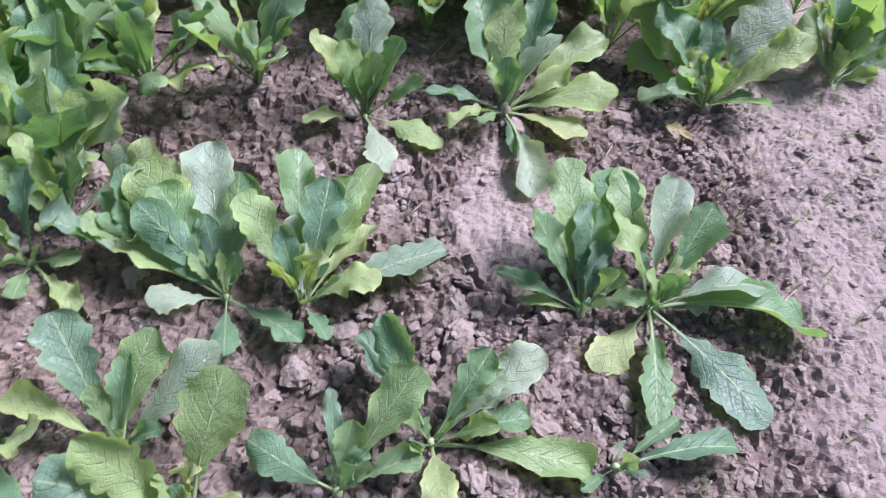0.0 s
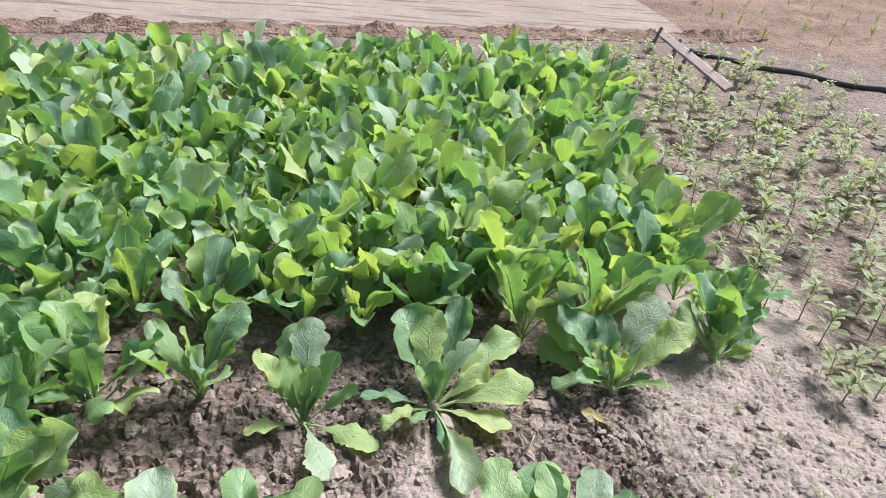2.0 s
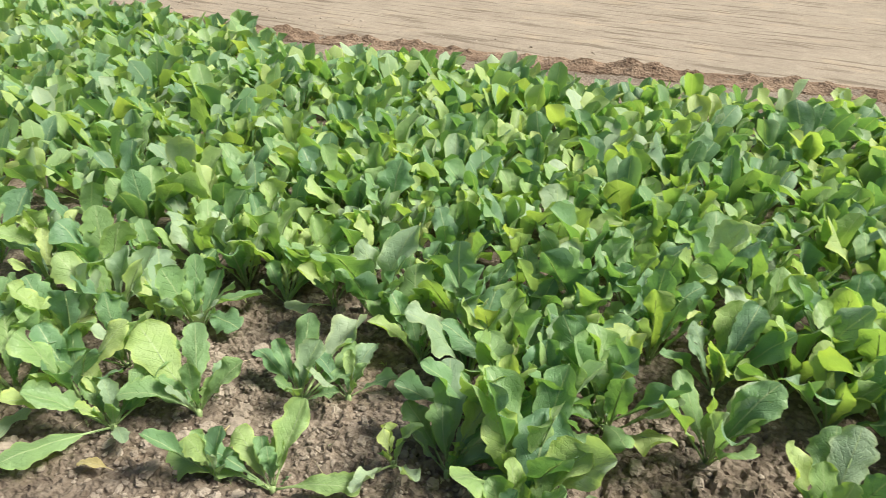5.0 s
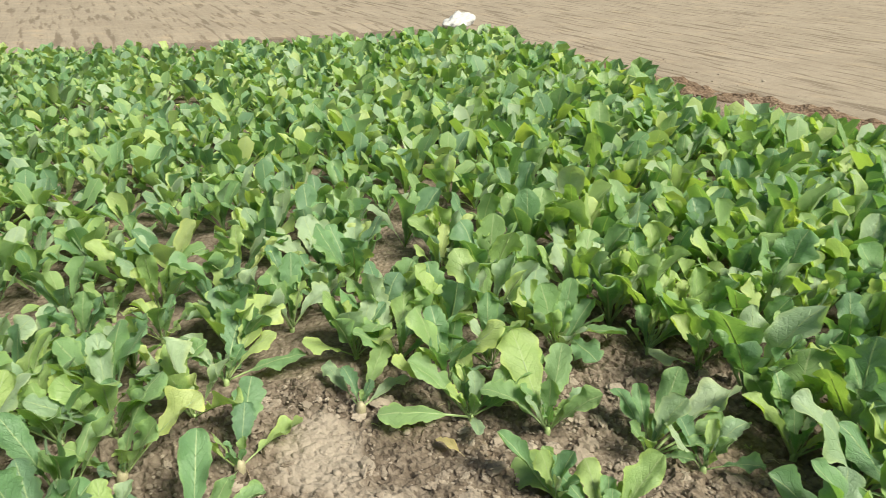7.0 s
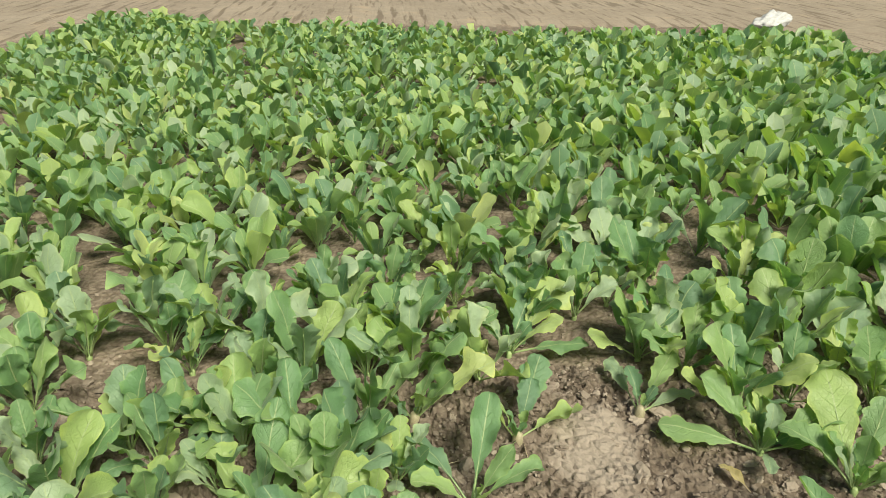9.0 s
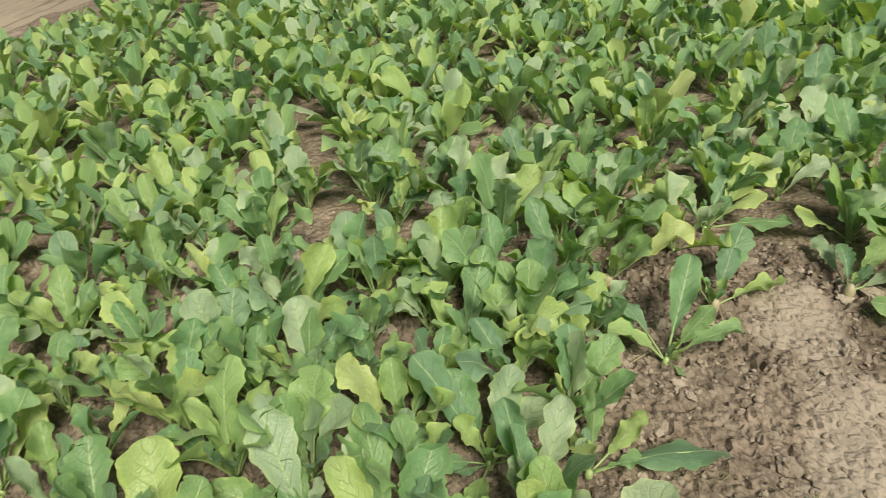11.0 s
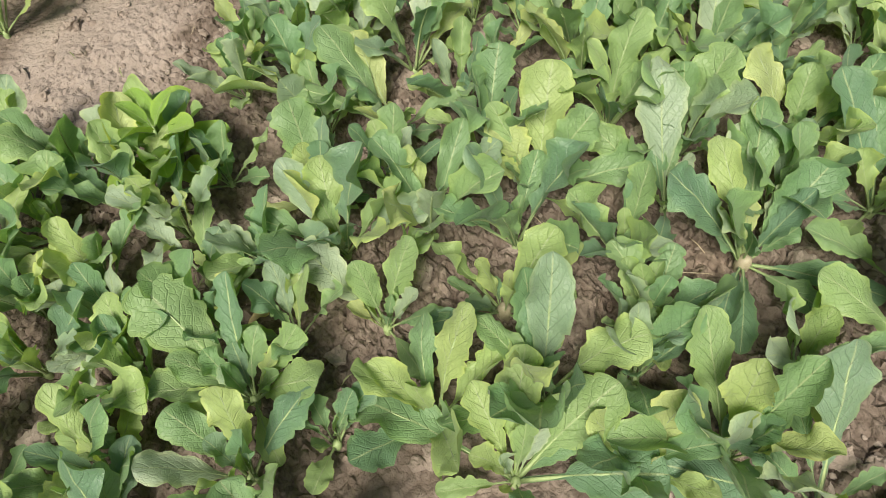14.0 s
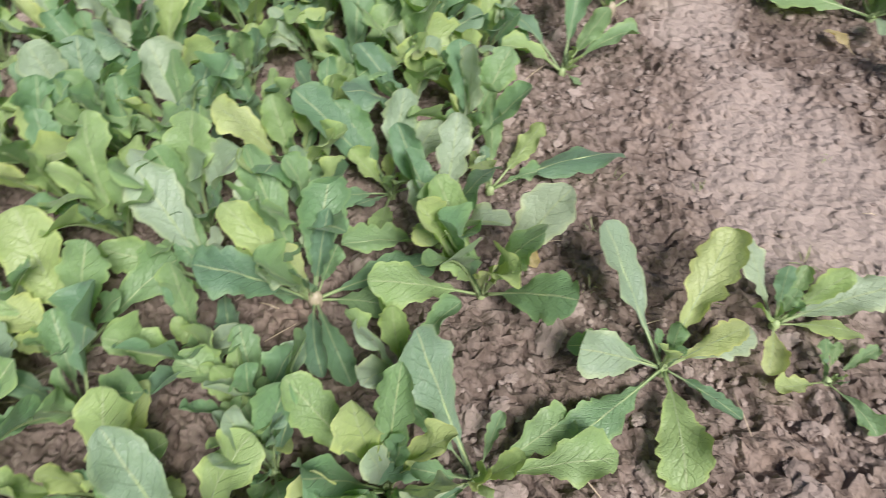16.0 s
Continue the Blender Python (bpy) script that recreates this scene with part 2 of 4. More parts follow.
def plain_material(name, low, high, rough=0.7, scale=20.0, bump=0.3):
    m = Nodes(name)
    m.colour(m.ramp(m.noise(scale, 5.0, 0.65), [(0.3, low), (0.7, high)]))
    m.set(Roughness=rough, Specular_IOR_Level=0.3)
    m.bump(m.noise(scale * 4, 4.0), bump, 0.01)
    return m.mat


WOOD = plain_material("weathered_plank", (0.34, 0.275, 0.235), (0.52, 0.43, 0.375), 0.85, 14.0, 0.6)
STAKE_WOOD = plain_material("weathered_stake", (0.20, 0.165, 0.14), (0.36, 0.30, 0.255), 0.85, 22.0, 0.6)
HOSE = plain_material("dusty_black_hose", (0.05, 0.047, 0.045), (0.13, 0.12, 0.11), 0.6, 12.0)
BAG = plain_material("white_woven_bag", (0.34, 0.34, 0.35), (0.58, 0.58, 0.60), 0.55, 9.0, 0.5)


# ---- mesh helpers ----
def mesh_from(name, verts, faces, mats, uvs=None, slots=None, smooth=True):
    """A mesh from code-made vertices; uvs one pair for each vertex, slots one material index for each face."""
    me = bpy.data.meshes.new(name)
    me.from_pydata([tuple(v) for v in verts], [], [tuple(f) for f in faces])
    for mat in mats:
        me.materials.append(mat)
    if uvs is not None:
        layer = me.uv_layers.new(name="UVMap")
        loop_verts = np.empty(len(me.loops), dtype=np.int32)
        me.loops.foreach_get("vertex_index", loop_verts)
        layer.data.foreach_set("uv", np.asarray(uvs, dtype=np.float32)[loop_verts].ravel())
    if slots is not None:
        me.polygons.foreach_set("material_index", np.asarray(slots, dtype=np.int32))
    me.polygons.foreach_set("use_smooth", np.full(len(me.polygons), smooth))
    me.update()
    return me


def part(name, me, parent, m=None, label=""):
    """One mesh object under a thing."""
    ob = new(name, me)
    ob.parent = parent
    if m is not None:
        ob.matrix_basis = m
    return tagged(ob, label=label)


def tube(points, radii, sides=6, cap=True):
    """Vertices and faces of a tapered tube along a line of points."""
    verts, faces = [], []
    pts = [Vector(p) for p in points]
    for i, p in enumerate(pts):
        way = (pts[min(i + 1, len(pts) - 1)] - pts[max(i - 1, 0)]).normalized()
        side = way.cross(Vector((0.13, 0.07, 1.0)))
        if side.length < 1e-4:
            side = way.cross(Vector((1, 0, 0)))
        side.normalize()
        up = side.cross(way)
        for k in range(sides):
            a = 2 * math.pi * k / sides
            verts.append(p + radii[i] * (math.cos(a) * side + math.sin(a) * up))
    for i in range(len(pts) - 1):
        for k in range(sides):
            a, b = i * sides + k, i * sides + (k + 1) % sides
            faces.append((a, b, b + sides, a + sides))
    if cap:
        faces.append(tuple(range(sides))[::-1])
        faces.append(tuple(range((len(pts) - 1) * sides, len(pts) * sides)))
    return verts, faces


# ---- leaves ----
def leaf_shape(rng, rows, cols, bend, width, petiole=0.3, teeth=0.07, wave=0.05, fold=0.25, lobes=0.0, rib_sides=4, tip=3.0, swell=0.75):
    """A leaf of length 1 whose chord runs from the origin along +y, its upper face to +z: stalk, blade that widens towards a round
    end with a scalloped margin, raised midrib. bend: radians by which it arches over. tip: how blunt the end, swell: how late the
    blade widens. Returns vertices, faces, uvs, slots."""
    verts, faces, uvs, slots = [], [], [], []
    line, y, z, side_sway = [], 0.0, 0.0, rng.uniform(-0.10, 0.10)
    us = [petiole * i / 3 for i in range(3)] + [petiole + (1 - petiole) * (1 - (1 - i / (rows - 1)) ** 1.3) for i in range(rows)]
    angle0 = bend * 0.36
    for i, u in enumerate(us):
        if i:
            mid = 0.5 * (u + us[i - 1])
            a = angle0 - bend * (0.25 * mid + 0.75 * mid ** 2.2)
            y, z = y + (u - us[i - 1]) * math.cos(a), z + (u - us[i - 1]) * math.sin(a)
        line.append((side_sway * u * u, y, z, angle0 - bend * (0.25 * u + 0.75 * u ** 2.2)))
    ph = [rng.uniform(0, 6.28) for _ in range(8)]
    k1, k2, k3 = rng.uniform(7, 13), rng.uniform(15, 23), rng.uniform(7, 11)
    twist = rng.uniform(-0.35, 0.35)
    curl = (rng.gauss(0, 0.3), rng.gauss(0, 0.3))
    peak = max((k / 40) ** swell * (1 - (k / 40) ** tip) ** 0.55 for k in range(1, 40))
    for i, (u, (lx, ly, lz, a)) in enumerate(zip(us, line)):
        s = max(0.0, (u - petiole) / (1 - petiole))
        body = s ** swell * (1 - s ** tip) ** 0.55 / peak if 0 < s < 1 else 0.0
        nick = [rng.uniform(-1, 1), rng.uniform(-1, 1)]
        for j in range(cols):
            v = -1 + 2 * j / (cols - 1)
            e = 0 if v < 0 else 1
            jag = 1.04 + teeth * (0.3 * nick[e] - 1.5 * (1 - abs(math.sin(k2 * s ** 0.9 + ph[2 + e])) ** 0.6) - 0.7 * (1 - abs(math.sin(k3 * s + ph[4 + e]))))
            if lobes and s < 0.42:
                jag *= 1 - lobes * (0.5 + 0.5 * math.cos(s / 0.42 * 6.28 * 1.6 + ph[e])) * (1 - s / 0.6)
            half = width * body * (jag if abs(v) > 0.99 else 0.45 + 0.55 * jag) + 0.013 * (1.25 - 0.6 * u) * (1.0 if s <= 0.02 else max(0, 1 - 1.2 * s))
            if s >= 1:
                half = 0.012
            roll = fold * abs(v) ** 1.5 * half + twist * v * half * s + curl[j > cols // 2] * abs(v) ** 4 * half * s
            ruffle = wave * body * abs(v) ** 2.2 * (math.sin(k1 * s + ph[e]) + 0.5 * math.sin(1.8 * k1 * s + ph[6 + e]))
            quilt = 0.008 * body * math.sin(8 * v + 15 * s + ph[2]) * (1 - abs(v))
            lift = roll + ruffle + quilt
            verts.append((lx + v * half * (1 - 0.25 * abs(fold) * abs(v)), ly - math.sin(a) * lift, lz + math.cos(a) * lift))
            uvs.append((u, 0.5 + 0.5 * v))
    n = len(us)
    for i in range(n - 1):
        for j in range(cols - 1):
            a = i * cols + j
            faces.append((a, a + 1, a + cols + 1, a + cols))
            slots.append(0)
    if rib_sides:
        keep = [k for k in range(n) if us[k] < 0.9 and (k % 2 == 0 or k < 3)]
        pts = [(line[k][0], line[k][1], line[k][2] - 0.006 * (us[k] > petiole)) for k in keep]
        tv, tf = tube(pts, [0.0135 * (1 - us[k]) ** 0.85 + 0.002 for k in keep], rib_sides)
        start = len(verts)
        verts += [tuple(p) for p in tv]
        uvs += [(0.05, 0.5)] * len(tv)
        faces += [tuple(q + start for q in f) for f in tf]
        slots += [1] * len(tf)
    return verts, faces, uvs, slots


rng = random.Random(11)
BENDS = (0.15, 0.5, 0.9, 1.4)
NEAR_LEAVES = {}  # bend -> meshes
FAR_LEAVES = {}
FARTHEST_LEAVES = {}
for bend in BENDS:
    NEAR_LEAVES[bend], FAR_LEAVES[bend], FARTHEST_LEAVES[bend] = [], [], []
    for k in range(14):
        shape = dict(bend=bend * rng.uniform(0.8, 1.2), width=rng.uniform(0.135, 0.195), petiole=rng.uniform(0.16, 0.34), teeth=rng.uniform(0.10, 0.24),
                     wave=rng.uniform(0.03, 0.085), fold=rng.uniform(-0.3, 0.75), lobes=rng.choice((0, 0, 0.2, 0.5, 0.8)), tip=rng.uniform(2.4, 5.0), swell=rng.uniform(0.6, 1.0))
        v, f, uv, sl = leaf_shape(rng, 21, 7, rib_sides=3, **shape)
        NEAR_LEAVES[bend].append(mesh_from("leaf", v, f, (LEAF, STALK), uv, sl))
        shape.update(teeth=0.4 * shape["teeth"], wave=0.7 * shape["wave"])
        FAR_LEAVES[bend].append(leaf_shape(rng, 9, 5, rib_sides=0, **shape))
        FARTHEST_LEAVES[bend].append(leaf_shape(rng, 5, 3, rib_sides=0, **shape))


# ---- ground ----
BED = (-10.9, 2.1, -4.3, 5.6)  # x from, to, y from, to of the radish bed


def bumps(x, y, s):
    return noise.noise(Vector((x * s, y * s, 3.7)))


def back_line(x):
    """Where the furrow behind the bed runs."""
    return 6.72 + 0.21 * max(x, -6.5)


def plot(x, y):
    """Above 0 on the rough plot beyond the plank, by the distance from its edge."""
    return min(x - 3.3, y - 7.35 + 0.35 * (x - 3.3))


def near_fall(x, y):
    """1 on the trodden and dug soil of the bed and its edges, falling to 0 on the raked fields round it."""
    dx = max(BED[0] - 0.4 - x, 0, x - 5.5)
    dy = max(-5.0 - y, 0, y - back_line(x) + 0.1)
    return max(0.0, 1 - math.hypot(dx, dy) / 0.5)


def ground_height(x, y):
    k = near_fall(x, y)
    h = 0.0
    if k > 0:
        h += k * (0.022 * bumps(x, y, 2.1) + 0.014 * bumps(x, y, 6.3) + 0.009 * bumps(x, y, 17.0) + 0.006 * bumps(x, y, 41.0))
        h -= k * 0.004
    if k < 1 and abs(x) < 60 and abs(y) < 60:
        ridge = noise.noise(Vector((x * 0.35, y * 4.5, 0.0)))
        h += (1 - k) * (0.012 * ridge + 0.008 * bumps(x, y, 5.0) + 0.03)
    # rough seedling plot beyond the plank
    if plot(x, y) > 0:
        w = min(1.0, plot(x, y) * 3)
        h += w * (0.045 * bumps(x, y, 3.2) + 0.03 * bumps(x, y, 7.5) + 0.02)
    return h


def axis(fine, coarse, far):
    """Grid lines: fine spacing inside, wider outside, then growing to the horizon."""
    out = list(np.arange(fine[0], fine[1], fine[2]))
    a, b = [], []
    x = fine[0] - fine[2]
    step = fine[2]
    while x > -far:
        a.append(x)
        step = min(coarse[2], step * 1.12) if x > coarse[0] else step * 1.16
        x -= step
    x, step = out[-1] + fine[2], fine[2]
    while x < far:
        b.append(x)
        step = min(coarse[2], step * 1.12) if x < coarse[1] else step * 1.16
        x += step
    return [-far] + a[::-1] + out + b + [far]


def packed(x, y):
    """Above 0 where feet have packed the soil to pale dust, up to 1."""
    w = 0.16 * bumps(x, y, 2.6) + 0.07 * bumps(x, y, 9.0)
    strip = min(x + w - 0.84, 1.75 + 0.1 * y - x - w, 2.6 - y) * 4
    spots = [1.4 * (1 + 3.5 * w - ((x - cx) / a) ** 2 - ((y - cy) / b) ** 2) for cx, cy, a, b in ((-0.85, -2.95, 0.42, 0.34), (-1.62, 0.28, 0.42, 0.3), (0.22, 1.22, 0.16, 0.26), (-2.3, 0.2, 0.2, 0.16))]
    return max(-1.0, min(1.0, max(strip, *spots)))


def trodden(x, y):
    return packed(x, y) > 0


gx = axis((-3.3, 1.9, 0.034), (-13.0, 8.0, 0.14), 900.0)
gy = axis((-3.2, 2.3, 0.034), (-7.0, 12.0, 0.13), 900.0)
verts = [(x, y, ground_height(x, y)) for y in gy for x in gx]
nx = len(gx)
faces, slots = [], []


def chunks(x, y, size, seed):
    """Soil broken into pieces of about that size, each with a height and tilt of its own and a gap round it."""
    u = x / size + 0.45 * np.sin(1.9 * y / size + seed) + 0.25 * np.sin(4.3 * x / size + 2.2 * y / size)
    v = y / size + 0.45 * np.sin(2.1 * x / size + 2 * seed) + 0.25 * np.sin(4.7 * y / size - 1.7 * x / size)
    i, j = np.floor(u), np.floor(v)
    first, second, tone = np.full(u.shape, 9.0), np.full(u.shape, 9.0), np.zeros(u.shape)
    for di in (-1, 0, 1):
        for dj in (-1, 0, 1):
            a, b = i + di, j + dj
            r1, r2, r3, r4, r5 = (np.modf(np.abs(np.sin(a * p + b * q + seed) * 43758.5453))[0] for p, q in ((127.1, 311.7), (269.5, 183.3), (419.2, 371.9), (77.7, 203.1), (331.3, 59.9)))
            dx, dy = u - a - r1, v - b - r2
            d = np.hypot(dx, dy)
            nearer = d < first
            second = np.where(nearer, first, np.minimum(second, d))
            tone = np.where(nearer, r3 - 0.5 + (r4 - 0.5) * 1.1 * dx + (r5 - 0.5) * 1.1 * dy, tone)
            first = np.where(nearer, d, first)
    gap = np.clip((second - first) / 0.24, 0, 1)
    return np.sqrt(gap) * (0.75 + tone) - 0.6


FINE = (gx[np.searchsorted(gx, -2.75)], gx[np.searchsorted(gx, 1.75)], gy[np.searchsorted(gy, -3.05)], gy[np.searchsorted(gy, 1.95)])  # dug soil seen from close by


def seen_close(x, y):
    return FINE[0] < x < FINE[1] and FINE[2] < y < FINE[3] and not (-0.7 < x < 0.95 and -1.25 < y < 0.22)


for j in range(len(gy) - 1):
    for i in range(nx - 1):
        a = j * nx + i
        cx, cy = 0.5 * (gx[i] + gx[i + 1]), 0.5 * (gy[j] + gy[j + 1])
        if all(seen_close(cx + sx, cy + sy) for sx, sy in ((-0.06, -0.06), (0.06, 0.06), (-0.06, 0.06), (0.06, -0.06))):
            continue
        faces.append((a, a + 1, a + 1 + nx, a + nx))
        wob = 0.12 * bumps(cx, cy, 1.1) + 0.05 * bumps(cx, cy, 4.0)
        inside = BED[0] - 0.3 < cx + wob < 7 and -5.0 < cy + wob < back_line(cx) + 0.1
        slots.append(2 if plot(cx + wob, cy + wob) > 0.05 and cx < 12 and cy < 14 else 0 if inside else 1)
fx, fy = np.arange(FINE[0], FINE[1] + 0.011, 0.0118), np.arange(FINE[2], FINE[3] + 0.011, 0.0118)
px, py = np.meshgrid(fx, fy)
worn = np.array([max(0.0, packed(x, y)) for y in fy for x in fx]).reshape(px.shape)
big = 0.5 + 0.5 * np.sin(1.7 * px + 2.3 * np.sin(1.3 * py)) * np.sin(2.1 * py + 1.9 * np.sin(1.6 * px))
relief = (0.013 + 0.020 * big) * chunks(px, py, 0.075, 1.0) + 0.017 * chunks(px, py, 0.040, 5.0)
edge = np.clip(np.minimum.reduce((px - FINE[0], FINE[1] - px, py - FINE[2], FINE[3] - py)) / 0.05, 0, 1)
relief = relief * (1 - 0.72 * worn) * edge + 0.002 + np.random.default_rng(3).uniform(-0.002, 0.002, px.shape)
start, wide = len(verts), len(fx)
verts += [(x, y, ground_height(x, y) + float(relief[j, i])) for j, y in enumerate(fy) for i, x in enumerate(fx)]
for j in range(len(fy) - 1):
    for i in range(wide - 1):
        if seen_close(fx[i], fy[j]):
            a = start + j * wide + i
            faces.append((a, a + 1, a + 1 + wide, a + wide))
            slots.append(0)
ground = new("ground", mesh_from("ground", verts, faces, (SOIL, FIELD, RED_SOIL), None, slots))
ground.data.polygons.foreach_set("use_smooth", [max(f) < start for f in faces])
ground.data.attributes.new("packed", "FLOAT", "POINT").data.foreach_set("value", [packed(p[0], p[1]) if -4 < p[0] < 3 and -4 < p[1] < 3 else -1.0 for p in verts])
tagged(ground, "dry grey-brown loam, crumbly in the bed and raked smooth beyond", "ground", kind="structure")


# ---- low bank and furrow of reddish soil behind the bed ----
xs, ds = np.arange(-9.6, 4.3, 0.04), np.linspace(-0.34, 0.36, 16)
verts = []
for x in xs:
    sway = 0.07 * bumps(x, 0.0, 0.9)
    for d in ds:
        y = back_line(x) - 0.05 + 0.7 * d + sway
        rough = 0.5 + 0.9 * bumps(x, y, 2.3) + 0.8 * bumps(x, y, 6.5) + 0.5 * bumps(x, y, 15.0)
        h = 0.05 * math.exp(-((d + 0.14) / 0.09) ** 2) * rough + 0.075 * math.exp(-((d - 0.14) / 0.09) ** 2) * rough + 0.012 * bumps(x, y, 21.0)
        verts.append((x, y, ground_height(x, y) + h + (0.006 if abs(d) < 0.27 else -0.03)))
wide = len(ds)
faces = [(i * wide + j, (i + 1) * wide + j, (i + 1) * wide + j + 1, i * wide + j + 1) for i in range(len(xs) - 1) for j in range(wide - 1)]
tagged(new("soil_bank", mesh_from("soil_bank", verts, faces, (RED_SOIL,), smooth=False)), "low bank of rough reddish soil along a furrow", "soil bank", kind="structure")


# ---- where the plants stand ----
def in_bare(x, y):
    """The open patches of the bed, as ellipses: centre, half axes, turn in degrees."""
    for cx, cy, a, b, turn in BARE:
        c, s = math.cos(radians(turn)), math.sin(radians(turn))
        u, v = (x - cx) * c + (y - cy) * s, -(x - cx) * s + (y - cy) * c
        if (u / a) ** 2 + (v / b) ** 2 < 1:
            return True
    return False


BARE = [
    (-1.72, 1.0, 0.72, 0.55, 0), (-2.2, 1.36, 0.5, 0.13, 5),
    (-1.75, 0.25, 0.95, 0.62, 25), (-0.6, 0.0, 0.8, 0.75, 0), (0.15, 1.05, 0.38, 0.4, 0), 
    (-0.85, -2.92, 0.6, 0.48, -20), (-3.45, -1.75, 0.6, 0.14, 25), (-5.6, -3.3, 0.55, 0.28, 20),
    (-6.9, 0.42, 0.4, 0.2, 0), (-4.4, 1.62, 0.75, 0.12, 15), (-3.75, 0.1, 0.4, 0.14, 0), (-2.4, -3.55, 0.6, 0.25, 30), (-1.95, -2.95, 0.3, 0.16, 30),
    (-2.8, 0.35, 0.3, 0.16, 10), (-3.15, 1.4, 0.28, 0.1, 40), (-9.0, -2.2, 0.6, 0.2, 10), (-4.0, -0.05, 0.3, 0.12, 0),
]


def right_edge(y):
    return min(1.18 + 0.2 * (y - 1.9), 1.62 - 0.25 * max(0.0, y - 4.8)) + 0.04 * math.sin(3.1 * y) if y > 1.7 else 1.0


def back_edge(x):
    return 5.22 + 0.19 * x if x > -4.2 else 4.42 - 0.07 * (x + 4.2)


def left_edge(y):
    return -9.65 + 0.22 * (y - 0.5)


def bed_has(x, y):
    if not (left_edge(y) + 0.12 * math.sin(2.3 * y) < x < right_edge(y) and BED[2] + 0.15 * math.sin(1.7 * x) < y < back_edge(x) + 0.06 * math.sin(2.9 * x)):
        return False
    if (x > -0.95 and 0.3 < y < 1.98) or (x > 0.6 and 0 < y < 2.2) or (x > -0.75 and -1.15 < y <= 0.3) or (x > 0.45 and y < 1):
        return False
    return not in_bare(x, y)


# Plants with a place of their own: x, y, height of the tallest leaf.
FRONT = [
    (-0.85, 1.60, 0.26), (-0.54, 1.63, 0.26), (-0.83, 0.50, 0.22), (-0.58, 0.49, 0.20), (-0.41, 0.38, 0.26), (-0.14, 0.44, 0.21), (0.04, 0.55, 0.17),
    (0.38, 0.90, 0.23), (0.55, 0.93, 0.22), (0.42, 0.52, 0.10), (-0.28, 0.87, 0.26), (-0.46, 0.87, 0.25), (-0.21, 1.52, 0.30), (0.20, 1.59, 0.28),
    (0.84, 1.71, 0.28), (1.29, 1.88, 0.28), (-0.89, 1.04, 0.30), (-0.69, 0.98, 0.22), (-0.93, 0.92, 0.22),
]
SECOND = [
    (-1.04, 1.68, 0.27), (0.02, 2.16, 0.30), (-0.15, 2.19, 0.30), (0.50, 2.16, 0.30), (0.33, 2.11, 0.30), (0.84, 2.04, 0.30), (1.38, 2.04, 0.24),
    (1.19, 2.42, 0.27), (-1.65, 1.25, 0.18), (-1.76, 0.77, 0.17), (-1.34, 1.09, 0.24), (-1.19, 1.16, 0.22), (-0.89, 1.62, 0.28), (-2.40, 1.24, 0.22),
    (-2.18, 2.02, 0.25), (-2.02, 0.92, 0.22), (-1.79, 1.16, 0.24), (-1.59, 0.83, 0.20), (-1.57, 1.57, 0.28), (-2.54, 1.17, 0.26), (-2.26, 1.58, 0.26),
    (-2.62, 0.64, 0.26), (-2.41, 0.40, 0.12), (-2.21, 0.73, 0.20), (-2.53, 1.31, 0.22), (-3.41, 0.60, 0.26),
]
THIRD = [
    (-2.43, -0.37, 0.21), (-2.39, -0.53, 0.23), (-2.05, -0.22, 0.16), (-2.72, 0.50, 0.20), (-3.03, 0.33, 0.22), (-3.34, 1.21, 0.24), (-2.03, -0.82, 0.23),
    (-1.81, -1.23, 0.22), (-1.62, -0.46, 0.18), (-2.32, -1.26, 0.20), (-2.38, -1.05, 0.20), (-3.04, -1.39, 0.22), (-2.07, -1.55, 0.20), (-1.90, -1.78, 0.20),
    (-2.81, -0.91, 0.24), (-2.81, -0.61, 0.24), (-2.60, -0.75, 0.25), (-1.31, -0.88, 0.28), (-0.89, -0.54, 0.26), (-1.62, -0.71, 0.27), (-1.10, -0.14, 0.20),
    (-1.19, 0.12, 0.17), (-1.06, 0.19, 0.10), (-2.78, 0.01, 0.22), (-2.31, -0.04, 0.20),
]
FOURTH = [
    (-1.05, -0.97, 0.16), (-0.92, -0.93, 0.16), (-1.64, -2.14, 0.20), (-1.12, -2.15, 0.20), (-1.18, -1.82, 0.21), (-1.36, -1.10, 0.20), (-1.72, -1.60, 0.20),
    (-1.45, -2.49, 0.20), (-0.39, -2.28, 0.22), (-0.38, -2.06, 0.18), (-0.28, -1.75, 0.19), (-0.15, -1.99, 0.19), (-0.43, -2.63, 0.20), (-0.78, -3.32, 0.20),
    (-0.60, -1.20, 0.20), (-1.12, -0.68, 0.17), (-1.02, -0.98, 0.15), (-0.60, -1.00, 0.21), (-0.71, -1.44, 0.22), (-0.89, -1.24, 0.24), (-1.22, -1.38, 0.25),
    (-0.88, -1.82, 0.24), (-0.54, -1.87, 0.14), (-0.40, -1.54, 0.22), (-0.15, -1.81, 0.20), (-0.44, -1.33, 0.15),
]
FIXED = FRONT + SECOND + THIRD + FOURTH

rng = random.Random(5)
cell = {}


def free(x, y, r):
    i, j = math.floor(x / 0.3), math.floor(y / 0.3)
    return all((px - x) ** 2 + (py - y) ** 2 > r * r for di in (-1, 0, 1) for dj in (-1, 0, 1) for px, py in cell.get((i + di, j + dj), ()))


def claim(x, y):
    cell.setdefault((math.floor(x / 0.3), math.floor(y / 0.3)), []).append((x, y))


